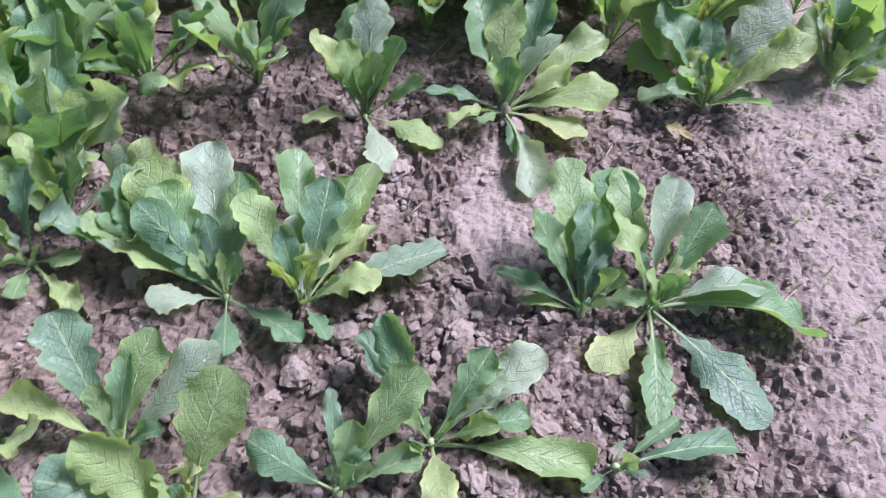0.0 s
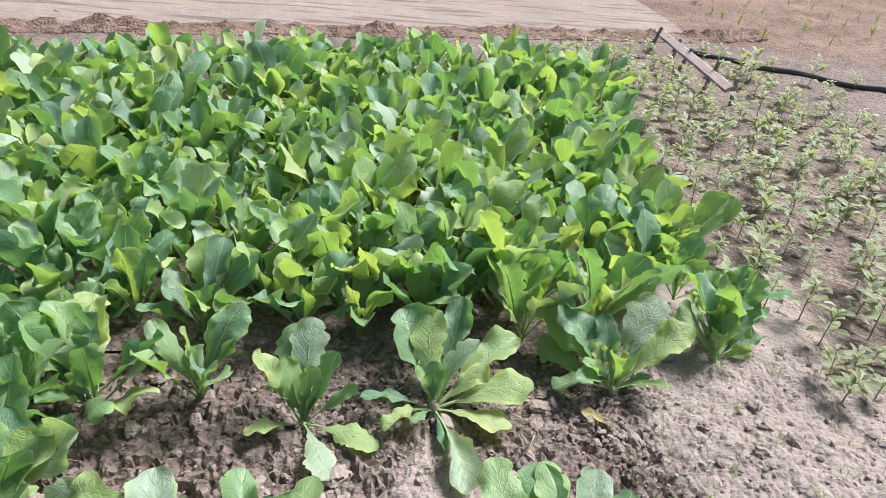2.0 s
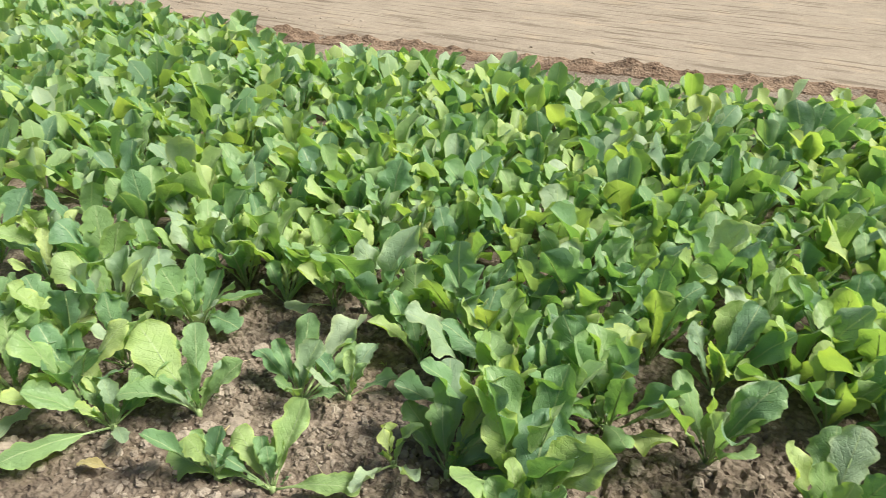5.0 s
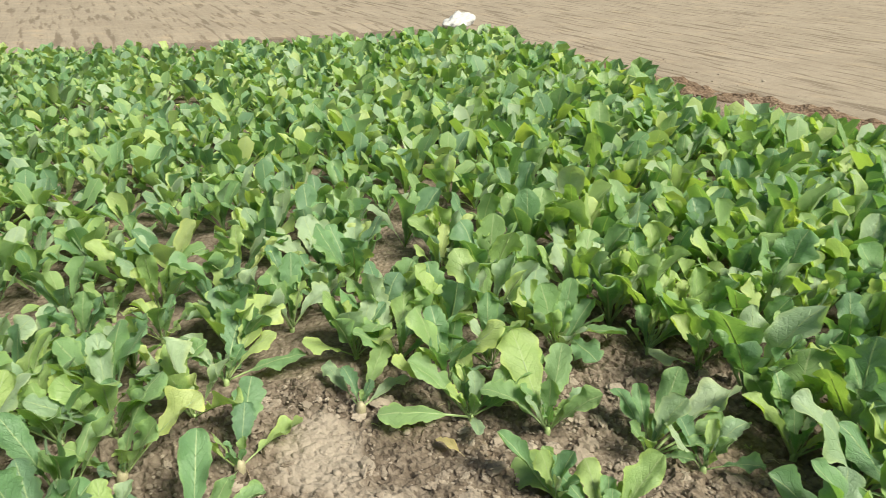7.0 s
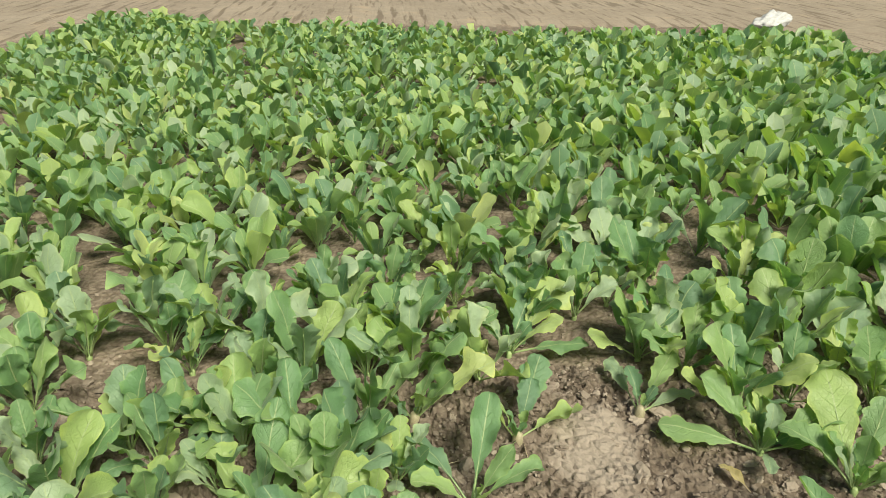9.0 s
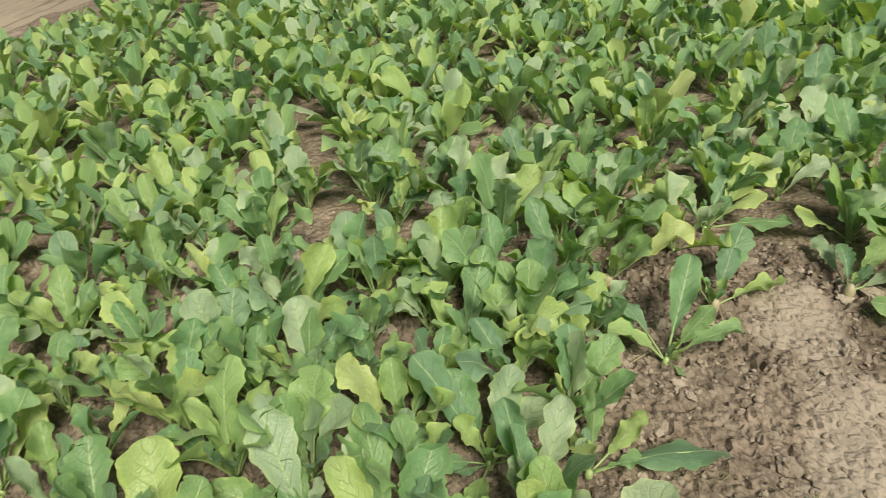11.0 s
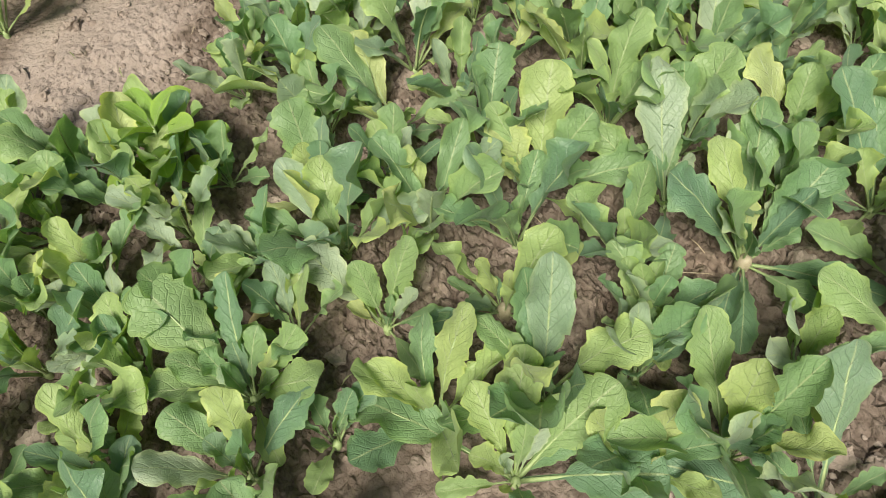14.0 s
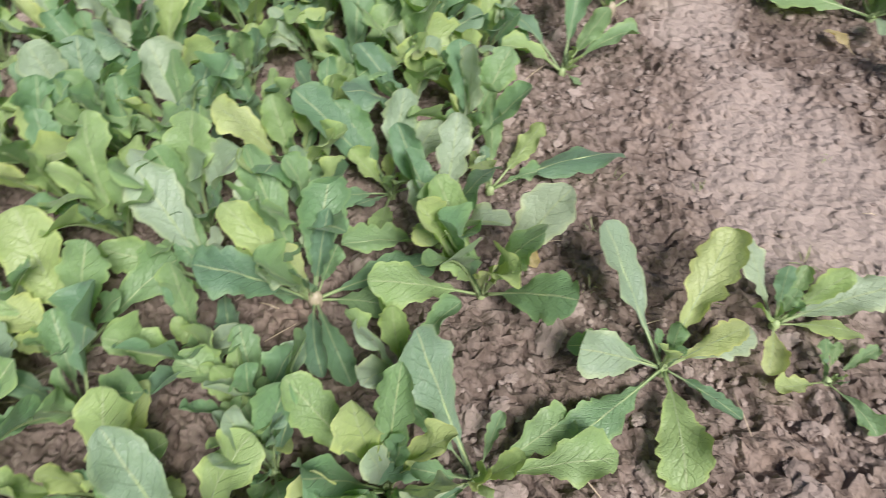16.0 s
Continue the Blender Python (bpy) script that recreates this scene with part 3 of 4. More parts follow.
for x, y, h in FIXED:
    claim(x, y)
SOWN = []
for _ in range(60000):
    x, y = rng.uniform(BED[0], BED[1] + 0.2), rng.uniform(BED[2], BED[3])
    # thicker and taller towards the back, thinner on the near left
    tall = 0.5 + 0.5 * max(-1.0, min(1.0, (y - 0.6 + 0.25 * (x + 2)) / 1.6))
    r = 0.158 + 0.006 * tall + 0.03 * bumps(x, y, 0.8)
    if -3.8 < x < -1.9 and -0.15 < y < 1.7:
        r *= 1.2
    if x > -5 and y < 1.6 and bumps(x + 9, y, 1.9) + 0.5 * bumps(x, y, 4.6) > 0.36:
        continue
    if bed_has(x, y) and free(x, y, r):
        claim(x, y)
        SOWN.append((x, y, (0.225 + 0.09 * tall) * rng.uniform(0.72, 1.16)))
SOWN.sort(key=lambda p: math.hypot(p[0] + 0.9, p[1] - 0.2))
NEAR_COUNT = 200


# ---- radish plants ----
def pick_leaves(rng, h):
    """Leaves of a plant of height h: azimuth, elevation, length, bend, breadth."""
    n = rng.randint(9, 12)
    turn, out = rng.uniform(0, 360), []
    for k in range(n):
        f = k / (n - 1)
        az = turn + 137.5 * k + rng.uniform(-22, 22)
        el = (42 if h > 0.27 else 36) + (40 if h > 0.27 else 45) * f ** 0.8 + rng.uniform(-12, 10)
        length = h * (1.02 + 0.16 * math.sin(3.1 * f)) * rng.uniform(0.78, 1.1)
        if f > 0.85:
            length *= 0.68
        out.append((az, el, length, BENDS[min(3, max(0, int(rng.gauss(1.7 - 0.6 * f, 0.8))))], rng.uniform(0.85, 1.15)))
    return out


def heart(h):
    """The small young leaves in the middle of a plant."""
    return [(rng.uniform(0, 360), rng.uniform(50, 85), h * rng.uniform(0.35, 0.75), BENDS[rng.randrange(2)], rng.uniform(0.9, 1.2)) for _ in range(4)]


def crown_mesh(rng, name, mat):
    """The shoulder of the root, pale, with a ring of leaf bases."""
    pts = [(0, 0, -0.03), (0.001, 0, 0.0), (0.001, 0.001, 0.016), (0, 0.001, 0.028), (0, 0, 0.034)]
    v, f = tube(pts, [0.010, 0.0125, 0.0135, 0.011, 0.005], 8)
    return mesh_from(name, [(p[0] + rng.uniform(-1, 1) * 0.001, p[1] + rng.uniform(-1, 1) * 0.001, p[2]) for p in v], f, (mat,))


CROWNS = [crown_mesh(rng, "root_shoulder", ROOT) for _ in range(4)]
GREEN_CROWNS = [crown_mesh(rng, "crown", STALK) for _ in range(4)]
BARE_ROOTS = {(-2.43, -0.37), (-2.39, -0.53), (-2.41, 0.40), (-0.89, -1.24), (-1.31, -0.88), (-2.62, 0.64), (-0.88, -1.82), (-2.31, -0.04), (0.20, 1.59)}
LABELS = [
    "leafy radish plant with blue-green notched leaves in dry soil",
    "bushy radish plant with broad mid-green leaves in the bed",
    "radish plant with yellowish-green upright leaves in crumbly soil",
]


def radish_plant(x, y, h, leaves=None, label=None):
    """A plant at its place: an Empty with each leaf and the root's shoulder as parts."""
    z = ground_height(x, y)
    plant = new("radish_plant")
    plant.matrix_basis = pose(x, y, z, 0, 0, 0)
    tagged(plant, label or LABELS[rng.randrange(3)], "plant", "radish plants in the bed")
    for az, el, length, bend, wide in leaves or pick_leaves(rng, h):
        a = radians(az)
        m = pose(0.008 * math.sin(-a), 0.008 * math.cos(a), 0.018, el, 0, 0)
        m = Matrix.Translation(m.translation) @ Euler((0, 0, a)).to_matrix().to_4x4() @ Euler((radians(el), radians(rng.uniform(-14, 14)), 0)).to_matrix().to_4x4()
        m = m @ Matrix.Diagonal((length * wide * rng.uniform(0.95, 1.1), length, length, 1))
        part("leaf", rng.choice(NEAR_LEAVES[bend]), plant, m)
    if (x, y) in BARE_ROOTS:
        part("root_shoulder", rng.choice(CROWNS), plant, Matrix.Diagonal((1.4, 1.4, 1.4, 1)), "pale root shoulder showing above the soil")
    else:
        part("crown", rng.choice(GREEN_CROWNS), plant, Matrix.Diagonal((0.85, 0.85, 0.8, 1)))
    return plant


def leaf_mass(places):
    """The far plants of the bed as one sheet of leaves."""
    vs, fs, us, base = [], [], [], 0
    flat, flatter = ({b: [(np.array(v), np.array(f), np.array(u)) for v, f, u, s in shapes] for b, shapes in kit.items()} for kit in (FAR_LEAVES, FARTHEST_LEAVES))
    for x, y, h in places:
        z = ground_height(x, y)
        for az, el, length, bend, wide in pick_leaves(rng, h):
            v, f, u = rng.choice((flatter if x < -4.3 or (y > 3.6 and x < -2.4) or y < -2.8 or y > 5.0 else flat)[bend])
            turn = np.array((Euler((0, 0, radians(az))).to_matrix() @ Euler((radians(el), radians(rng.uniform(-14, 14)), 0)).to_matrix()))
            vs.append((v * (length * wide, length, length)) @ turn.T + (x, y, z + 0.015))
            fs.append(f + base)
            us.append(u)
            base += len(v)
    me = mesh_from("radish_plants", np.concatenate(vs).tolist(), np.concatenate(fs).tolist(), (LEAF_MASS,), np.concatenate(us))
    return tagged(new("radish_plants", me), "dense stand of green radish leaves filling the bed", "plants", kind="stuff")


# Leaves of the plants that stand free: azimuth, elevation, length in cm, how far they arch, how broad they are.
LEAVES = {
    (-1.18, -1.82): [(177, 46, 34, 1, 1), (164, 42, 29, 0, 1), (-156, 30, 34, 2, 1), (-122, 51, 15, 1, 1), (4, 31, 17, 0, 1), (40, 26, 23, 2, 1)],
    (-1.36, -1.1): [(120, 51, 33, 1, 1), (160, 28, 27, 0, 1), (-69, 13, 21, 2, 1), (78, 53, 14, 1, 1)],
    (-0.39, -2.28): [(101, 64, 25, 1, 1), (-89, 27, 23, 1, 1), (-78, 67, 14, 1, 1), (5, 27, 23, 1, 1), (173, 42, 34, 1, 1)],
    (-1.62, -0.46): [(74, 35, 23, 0, 1), (40, 25, 21, 0, 1), (4, 15, 14, 2, 1), (10, 10, 34, 1, 1), (160, 79, 11, 1, 1)],
    (-2.03, -0.82): [(82, 51, 34, 1, 1), (160, 47, 24, 1, 1), (24, 72, 19, 1, 1), (49, 46, 27, 1, 1), (-173, 57, 13, 0, 1), (6, 17, 34, 2, 1)],
    (-2.05, -0.22): [(76, 44, 33, 1, 1), (138, 24, 28, 1, 1), (15, 20, 24, 2, 1), (-54, -1, 7, 1, 1), (153, 18, 22, 2, 1)],
    (-2.43, -0.37): [(33, 51, 34, 2, 1), (172, 43, 19, 1, 1), (8, 49, 19, 2, 1), (12, 36, 33, 1, 1), (-61, 74, 7, 2, 1)],
    (-1.65, 1.25): [(6, 34, 21, 2, 1), (21, 48, 16, 0, 1), (78, 22, 23, 1, 1), (-42, 13, 18, 2, 1)],
    (-1.76, 0.77): [(113, 30, 25, 1, 1), (105, 73, 17, 1, 1), (11, 77, 17, 1, 1), (-32, 63, 12, 2, 1)],
    (-1.19, 1.16): [(36, 53, 34, 1, 1), (-28, 38, 34, 0, 1), (72, 38, 24, 0, 1), (-3, 50, 34, 1, 1), (-44, 36, 28, 1, 1), (-60, 17, 34, 1, 1), (-73, 10, 34, 1, 1), (-106, 22, 24, 0, 1), (-38, 40, 34, 2, 1)],
    (-1.34, 1.09): [(-60, 64, 21, 2, 1), (120, 85, 17, 0, 1), (-119, 27, 17, 1, 1), (-171, 22, 22, 1, 1)],
    (-0.58, 0.49): [(36, 38, 30, 1, 1.35), (-16, 40, 25, 1, 1.2), (-54, 36, 30, 1, 1.3), (78, 11, 26, 2, 1), (31, 48, 14, 0, 1)],
    (-0.41, 0.38): [(-1, 53, 31, 1, 1.25), (62, 58, 28, 1, 1.4), (101, 41, 28, 1, 1.2), (-84, 31, 12, 2, 1)],
    (-0.14, 0.44): [(71, 24, 20, 1, 1.2), (-29, 41, 30, 0, 1.2), (18, 35, 20, 1, 0.6), (-63, 20, 18, 1, 1), (-22, 46, 9, 0, 1), (145, 27, 7, 2, 1)],
    (0.04, 0.55): [(25, 34, 28, 1, 1.1), (43, 18, 27, 1, 1), (-30, 39, 23, 1, 1.2), (-52, 22, 30, 1, 1), (-48, 36, 21, 0, 1), (-80, 17, 21, 2, 1), (-97, 0, 34, 2, 1), (-167, 28, 18, 1, 1.3)],
    (0.38, 0.9): [(14, 36, 37, 1, 1), (12, 46, 26, 1, 1.1), (2, 49, 18, 2, 1.3), (70, 14, 22, 1, 0.8), (84, 4, 15, 1, 0.8), (-78, 32, 16, 2, 1.1), (27, 20, 24, 1, 1), (-7, 31, 36, 0, 1)],
    (0.55, 0.93): [(20, 34, 35, 1, 1), (-8, 40, 32, 1, 1.1), (-25, 39, 29, 0, 1), (68, 74, 15, 3, 1.4), (-37, 34, 18, 1, 1), (-80, 15, 28, 2, 1.2), (-91, 0, 38, 3, 1.1), (-86, 8, 14, 1, 1), (47, 51, 18, 1, 0.7), (144, 0, 23, 1, 1.1), (177, 0, 31, 1, 1.25), (-138, 0, 36, 1, 1.05)],
    (0.42, 0.52): [(-77, 2, 27, 2, 1.1), (124, 17, 10, 1, 1), (-51, 10, 17, 1, 1)],
    (-0.28, 0.87): [(10, 27, 38, 1, 1), (-17, 35, 32, 0, 1), (-22, 25, 38, 1, 1), (-4, 43, 30, 1, 1.2), (24, 47, 21, 1, 1.1), (-62, 10, 36, 1, 1.1), (-76, 29, 21, 2, 1.3), (-154, 14, 13, 2, 1.1), (-38, 19, 25, 1, 1)],
    (-0.46, 0.87): [(8, 30, 38, 1, 1.1), (34, 31, 38, 1, 1.3), (38, 38, 30, 1, 1.35), (80, 22, 27, 1, 1.1), (110, 18, 17, 1, 1.1), (23, 47, 20, 1, 1), (-168, 11, 17, 1, 1.2), (-123, 8, 23, 1, 1.1), (54, 48, 15, 0, 1)],
    (-0.21, 1.52): [(71, 58, 28, 0, 1), (-38, 66, 26, 0, 1), (-72, 48, 22, 0, 0.8), (114, 10, 18, 1, 1), (-156, 2, 24, 1, 1.2), (-111, 2, 25, 1, 1.1), (19, 56, 31, 1, 1), (-2, 60, 33, 1, 1)],
    (0.2, 1.59): [(38, 46, 34, 1, 1.3), (10, 53, 32, 1, 1.1), (-25, 43, 38, 0, 1), (-54, 23, 38, 1, 1), (-86, 20, 33, 1, 1.25), (-117, 9, 26, 1, 1.2), (127, 11, 22, 2, 1.2), (97, 19, 25, 1, 0.8), (-167, 0, 18, 1, 0.8), (-163, -2, 34, 1, 0.9)],
    (0.84, 1.71): [(43, 44, 35, 1, 1.3), (-37, 46, 37, 1, 1.2), (-65, 36, 35, 1, 1.2), (-111, 19, 19, 2, 1.2), (29, 60, 19, 0, 1), (45, 26, 38, 1, 1), (104, 8, 23, 2, 0.8), (59, 16, 30, 1, 1), (-65, 61, 12, 1, 1.1)],
    (1.29, 1.88): [(-24, 32, 38, 1, 1.2), (25, 54, 33, 1, 1.1), (-39, 30, 33, 1, 1), (-65, 17, 22, 1, 1), (-50, 10, 38, 1, 1), (69, 50, 27, 1, 1.1), (176, 17, 7, 2, 1)],
    (-0.6, -1.0): [(109, 47, 27, 1, 1.2), (79, 38, 28, 1, 1.2), (37, 17, 28, 1, 1.3), (149, 49, 22, 1, 1.15), (-151, 52, 13, 2, 1.2), (-166, 7, 36, 1, 1.1), (-129, 12, 15, 1, 1)],
    (-0.71, -1.44): [(-178, 35, 27, 1, 1.1), (158, 70, 20, 1, 1.3), (91, 59, 24, 1, 1.2), (-45, 80, 8, 2, 1.2), (36, 30, 17, 1, 1.1), (-17, 11, 17, 1, 1)],
    (-0.89, -1.24): [(97, 63, 25, 1, 1.2), (-155, 51, 24, 1, 1.3), (32, 43, 20, 1, 1.3), (-164, 71, 17, 1, 1), (0, 15, 16, 1, 1.1), (-124, 20, 18, 1, 1), (66, 35, 23, 1, 0.9)],
    (-1.31, -0.88): [(-173, 49, 30, 1, 1.2), (-163, 72, 25, 0, 1.1), (79, 63, 23, 1, 1), (-13, 14, 21, 1, 1.1), (14, 6, 28, 1, 1.2), (-84, 11, 22, 2, 1.1), (-131, 56, 12, 1, 1.1), (93, 51, 29, 2, 1.3), (137, 48, 30, 2, 1), (106, 37, 38, 1, 0.9), (-65, 2, 24, 2, 1)],
    (-0.89, -0.54): [(132, 50, 32, 0, 1.4), (175, 22, 22, 1, 1.1), (28, 5, 22, 2, 1.1), (-150, 13, 28, 1, 1), (59, 18, 13, 1, 1), (133, 24, 20, 1, 0.7), (-5, 11, 27, 2, 1.2)],
    (-1.62, -0.71): [(149, 49, 34, 0, 1.2), (118, 52, 26, 0, 1.2), (87, 55, 26, 1, 1), (-10, 21, 18, 1, 1.3), (-98, 7, 17, 1, 1.3), (47, 40, 22, 1, 1.1), (-151, 30, 21, 1, 1)],
    (-1.22, -1.38): [(110, 47, 33, 1, 1.35), (75, 62, 27, 1, 1.25), (165, 52, 26, 1, 1), (-168, 32, 31, 1, 1.2), (15, 46, 17, 1, 1.1), (-15, 9, 19, 2, 1), (-169, 58, 12, 1, 1), (41, 13, 27, 2, 1)],
    (-0.88, -1.82): [(162, 53, 28, 1, 1.3), (113, 68, 18, 0, 1.1), (-131, 10, 18, 1, 1), (7, 21, 12, 1, 0.9), (99, 55, 23, 1, 1), (40, 14, 13, 2, 1)],
    (-0.54, -1.87): [(131, 39, 20, 1, 0.9), (-170, 34, 22, 1, 1.1), (67, 21, 23, 1, 0.9), (45, 45, 12, 1, 1)],
    (-0.4, -1.54): [(179, 37, 34, 1, 1.4), (-144, 47, 20, 1, 1.3), (-113, 41, 22, 2, 1.5), (42, 43, 24, 1, 1.3), (130, 47, 28, 1, 1.2), (-18, 13, 19, 2, 1.1), (164, 62, 16, 1, 1.1), (80, 52, 23, 0, 1)],
    (-1.1, -0.14): [(125, 36, 32, 0, 1.2), (62, 31, 32, 1, 1.1), (9, 19, 19, 1, 1.2), (166, 17, 21, 2, 0.9), (-86, 7, 26, 2, 1.35), (-43, 7, 17, 1, 1), (-142, 2, 28, 1, 0.9), (111, 49, 8, 0, 0.7)],
    (-1.19, 0.12): [(123, 51, 20, 0, 1.2), (29, 40, 18, 0, 1), (11, 20, 24, 1, 1.2), (-127, 16, 15, 2, 1.3), (-16, 11, 16, 1, 1)],
    (-1.06, 0.19): [(-162, 15, 12, 1, 1), (-72, 5, 13, 2, 1), (22, 19, 12, 1, 1), (79, 47, 8, 0, 0.8)],
    (-2.02, 0.92): [(79, 31, 38, 1, 1.3), (42, 37, 31, 0, 1.1), (-25, 47, 23, 1, 1.2), (117, 45, 17, 1, 1.2), (125, 19, 26, 2, 1.2), (48, 86, 19, 0, 1)],
    (-1.79, 1.16): [(26, 47, 31, 1, 1.1), (1, 22, 38, 1, 1), (-25, 16, 30, 2, 1), (85, 25, 25, 1, 1.1), (-36, 23, 21, 1, 1), (56, 46, 23, 0, 1)],
    (-1.59, 0.83): [(7, 43, 27, 0, 0.9), (82, 28, 22, 1, 1.1), (103, 1, 38, 1, 1), (-63, 7, 27, 2, 1.1), (99, 16, 29, 1, 1)],
    (-1.57, 1.57): [(31, 40, 38, 1, 1.2), (64, 55, 29, 1, 1.2), (79, 30, 38, 1, 1), (-35, 38, 20, 1, 1), (-9, 43, 33, 0, 1), (-17, 49, 14, 1, 1), (99, 49, 16, 2, 1)],
    (-2.54, 1.17): [(2, 32, 38, 1, 1.1), (58, 28, 38, 1, 1.2), (-8, 42, 21, 1, 1.2), (79, 32, 35, 1, 1), (36, 44, 6, 2, 1)],
    (-2.26, 1.58): [(63, 24, 38, 1, 1.2), (27, 36, 38, 1, 1.1), (-26, 34, 18, 2, 1.1), (57, 29, 38, 0, 1), (1, 26, 38, 1, 1.2), (14, 27, 38, 0, 1)],
    (-2.62, 0.64): [(64, 30, 38, 1, 1.1), (124, 23, 38, 1, 1.1), (129, 30, 21, 2, 1.2), (21, 13, 38, 1, 1.1), (0, 31, 12, 1, 1), (90, 37, 31, 0, 1.1)],
    (-2.41, 0.4): [(51, 21, 29, 0, 1), (15, 11, 21, 1, 1), (101, 15, 24, 1, 0.7)],
    (-2.21, 0.73): [(144, 40, 29, 1, 1.2), (-109, 16, 15, 2, 1.3), (-17, 22, 22, 1, 1.2), (161, 8, 32, 1, 1.1), (14, 29, 34, 1, 1.2), (56, 53, 23, 0, 1), (91, 45, 18, 1, 1)],
    (-2.53, 1.31): [(19, 51, 26, 1, 1), (-178, 52, 23, 1, 1.2), (-48, 16, 30, 1, 1.2), (-91, 8, 29, 1, 1), (153, 20, 24, 1, 1)],
    (-2.78, 0.01): [(76, 38, 30, 1, 1.2), (43, 31, 38, 1, 1.1), (121, 34, 22, 1, 1), (34, 61, 15, 1, 1.1), (-9, 12, 30, 1, 1), (15, 38, 13, 0, 1)],
    (-3.41, 0.6): [(100, 49, 33, 1, 1.2), (5, 51, 32, 1, 1), (140, 30, 37, 1, 1.1), (141, 42, 18, 1, 1), (-33, 69, 20, 0, 1)],
    (-2.31, -0.04): [(169, 52, 18, 0, 1.1), (63, 40, 29, 1, 1), (24, 7, 24, 1, 1), (-118, 11, 11, 1, 1)],
    (-0.89, 1.04): [(14, 30, 38, 1, 1.1), (17, 46, 38, 1, 1.2), (-31, 48, 33, 1, 1.2), (44, 58, 24, 1, 1.1), (179, 48, 14, 2, 1.2), (-62, 38, 30, 0, 1.1), (-60, 65, 25, 1, 1.1)],
    (-0.69, 0.98): [(2, 50, 27, 1, 1.1), (84, 59, 16, 1, 1.1), (104, 29, 22, 1, 1.2), (-40, 46, 20, 1, 1.1), (31, 60, 21, 0, 1)],
    (-0.93, 0.92): [(100, 74, 11, 1, 1.1), (-173, 15, 12, 1, 1.4), (-93, 24, 15, 1, 1.2), (-128, 3, 20, 1, 1.2), (67, 63, 21, 1, 1.1), (-18, 59, 24, 1, 1.1)],
    (-0.15, -1.81): [(47, 74, 19, 1, 1.3), (38, 41, 28, 1, 1.3), (-4, 30, 17, 1, 1.3), (-96, 52, 11, 1, 1.2), (65, 60, 21, 1, 1.1)],
    (-0.44, -1.33): [(69, 47, 18, 1, 1.2), (-67, 29, 13, 1, 1.4), (-156, 54, 14, 1, 0.9), (95, 62, 15, 1, 1.1)],
}
for x, y, h in FIXED:
    own = [(az, el, cm / 100, BENDS[b], wide) for az, el, cm, b, wide in LEAVES.get((x, y), ())]
    beside = [(az + rng.choice((-1, 1)) * rng.uniform(18, 50), el + rng.uniform(0, 22), length * rng.uniform(0.5, 0.78), BENDS[rng.randrange(3)], rng.uniform(0.95, 1.25))
              for az, el, length, bend, wide in own if length > 0.17 and el > 15 and rng.random() < 0.7]
    radish_plant(x, y, h * 1.15, own + beside + heart(max(h, 0.14)) if own else None)
for x, y, h in SOWN[:NEAR_COUNT]:
    radish_plant(x, y, h)
leaf_mass(SOWN[NEAR_COUNT:])


# ---- clods ----
def clod_shape(rng, detail):
    bm = bmesh.new()
    bmesh.ops.create_icosphere(bm, subdivisions=detail, radius=1.0)
    off = Vector((rng.uniform(0, 50), rng.uniform(0, 50), rng.uniform(0, 50)))
    for v in bm.verts:
        v.co *= 1 + 0.42 * noise.noise(v.co * 1.1 + off) + (0.40 * noise.noise(v.co * 2.6 + off) + 0.30 * noise.noise(v.co * 5.2 + off) + 0.2 * noise.noise(v.co * 10.0 + off) if detail > 1 else 0)
        v.co.z *= 0.68
    # broken faces: cut some sides flat
    for _ in range(4):
        n = Vector((rng.gauss(0, 1), rng.gauss(0, 1), rng.gauss(0, 1))).normalized()
        for v in bm.verts:
            d = v.co.dot(n) - rng.uniform(0.62, 0.72)
            if d > 0:
                v.co -= n * d
    bm.verts.ensure_lookup_table()
    vs, fs = [tuple(v.co) for v in bm.verts], [tuple(v.index for v in f.verts) for f in bm.faces]
    bm.free()
    return vs, fs


crng = random.Random(21)
SMALL = [tuple(np.array(a) for a in clod_shape(crng, 1)) for _ in range(14)]
LARGE = [clod_shape(crng, 3) for _ in range(10)]
MEDIUM = [tuple(np.array(a) for a in shape) for shape in LARGE]


def clod_mass(name, label, count, area, sizes, shapes, mat, keep=None, smooth=True):
    vs, fs, base = [], [], 0
    for _ in range(count):
        x, y = crng.uniform(area[0], area[1]), crng.uniform(area[2], area[3])
        if keep and not keep(x, y):
            continue
        v, f = crng.choice(shapes)
        r = sizes[0] * (sizes[1] / sizes[0]) ** (crng.random() ** 2.3)
        turn = np.array(Euler((crng.gauss(0, 0.3), crng.gauss(0, 0.3), crng.uniform(0, 6.28))).to_matrix())
        vs.append((v * (r * crng.uniform(0.7, 1.5), r * crng.uniform(0.7, 1.3), r * crng.uniform(0.7, 1.1))) @ turn.T + (x, y, ground_height(x, y) + crng.uniform(-0.2, 0.25) * r))
        fs.append(f + base)
        base += len(v)
    me = mesh_from(name, np.concatenate(vs).tolist(), np.concatenate(fs).tolist(), (mat,), smooth=smooth)
    return tagged(new(name, me), label, "soil clods", kind="stuff")


def crumbly(x, y):
    """Clods lie thick on the dug soil, thin on the trodden strips."""
    return bumps(x, y, 1.4) + 0.6 * bumps(x, y, 5.0) + crng.uniform(-0.35, 0.35) > -0.28


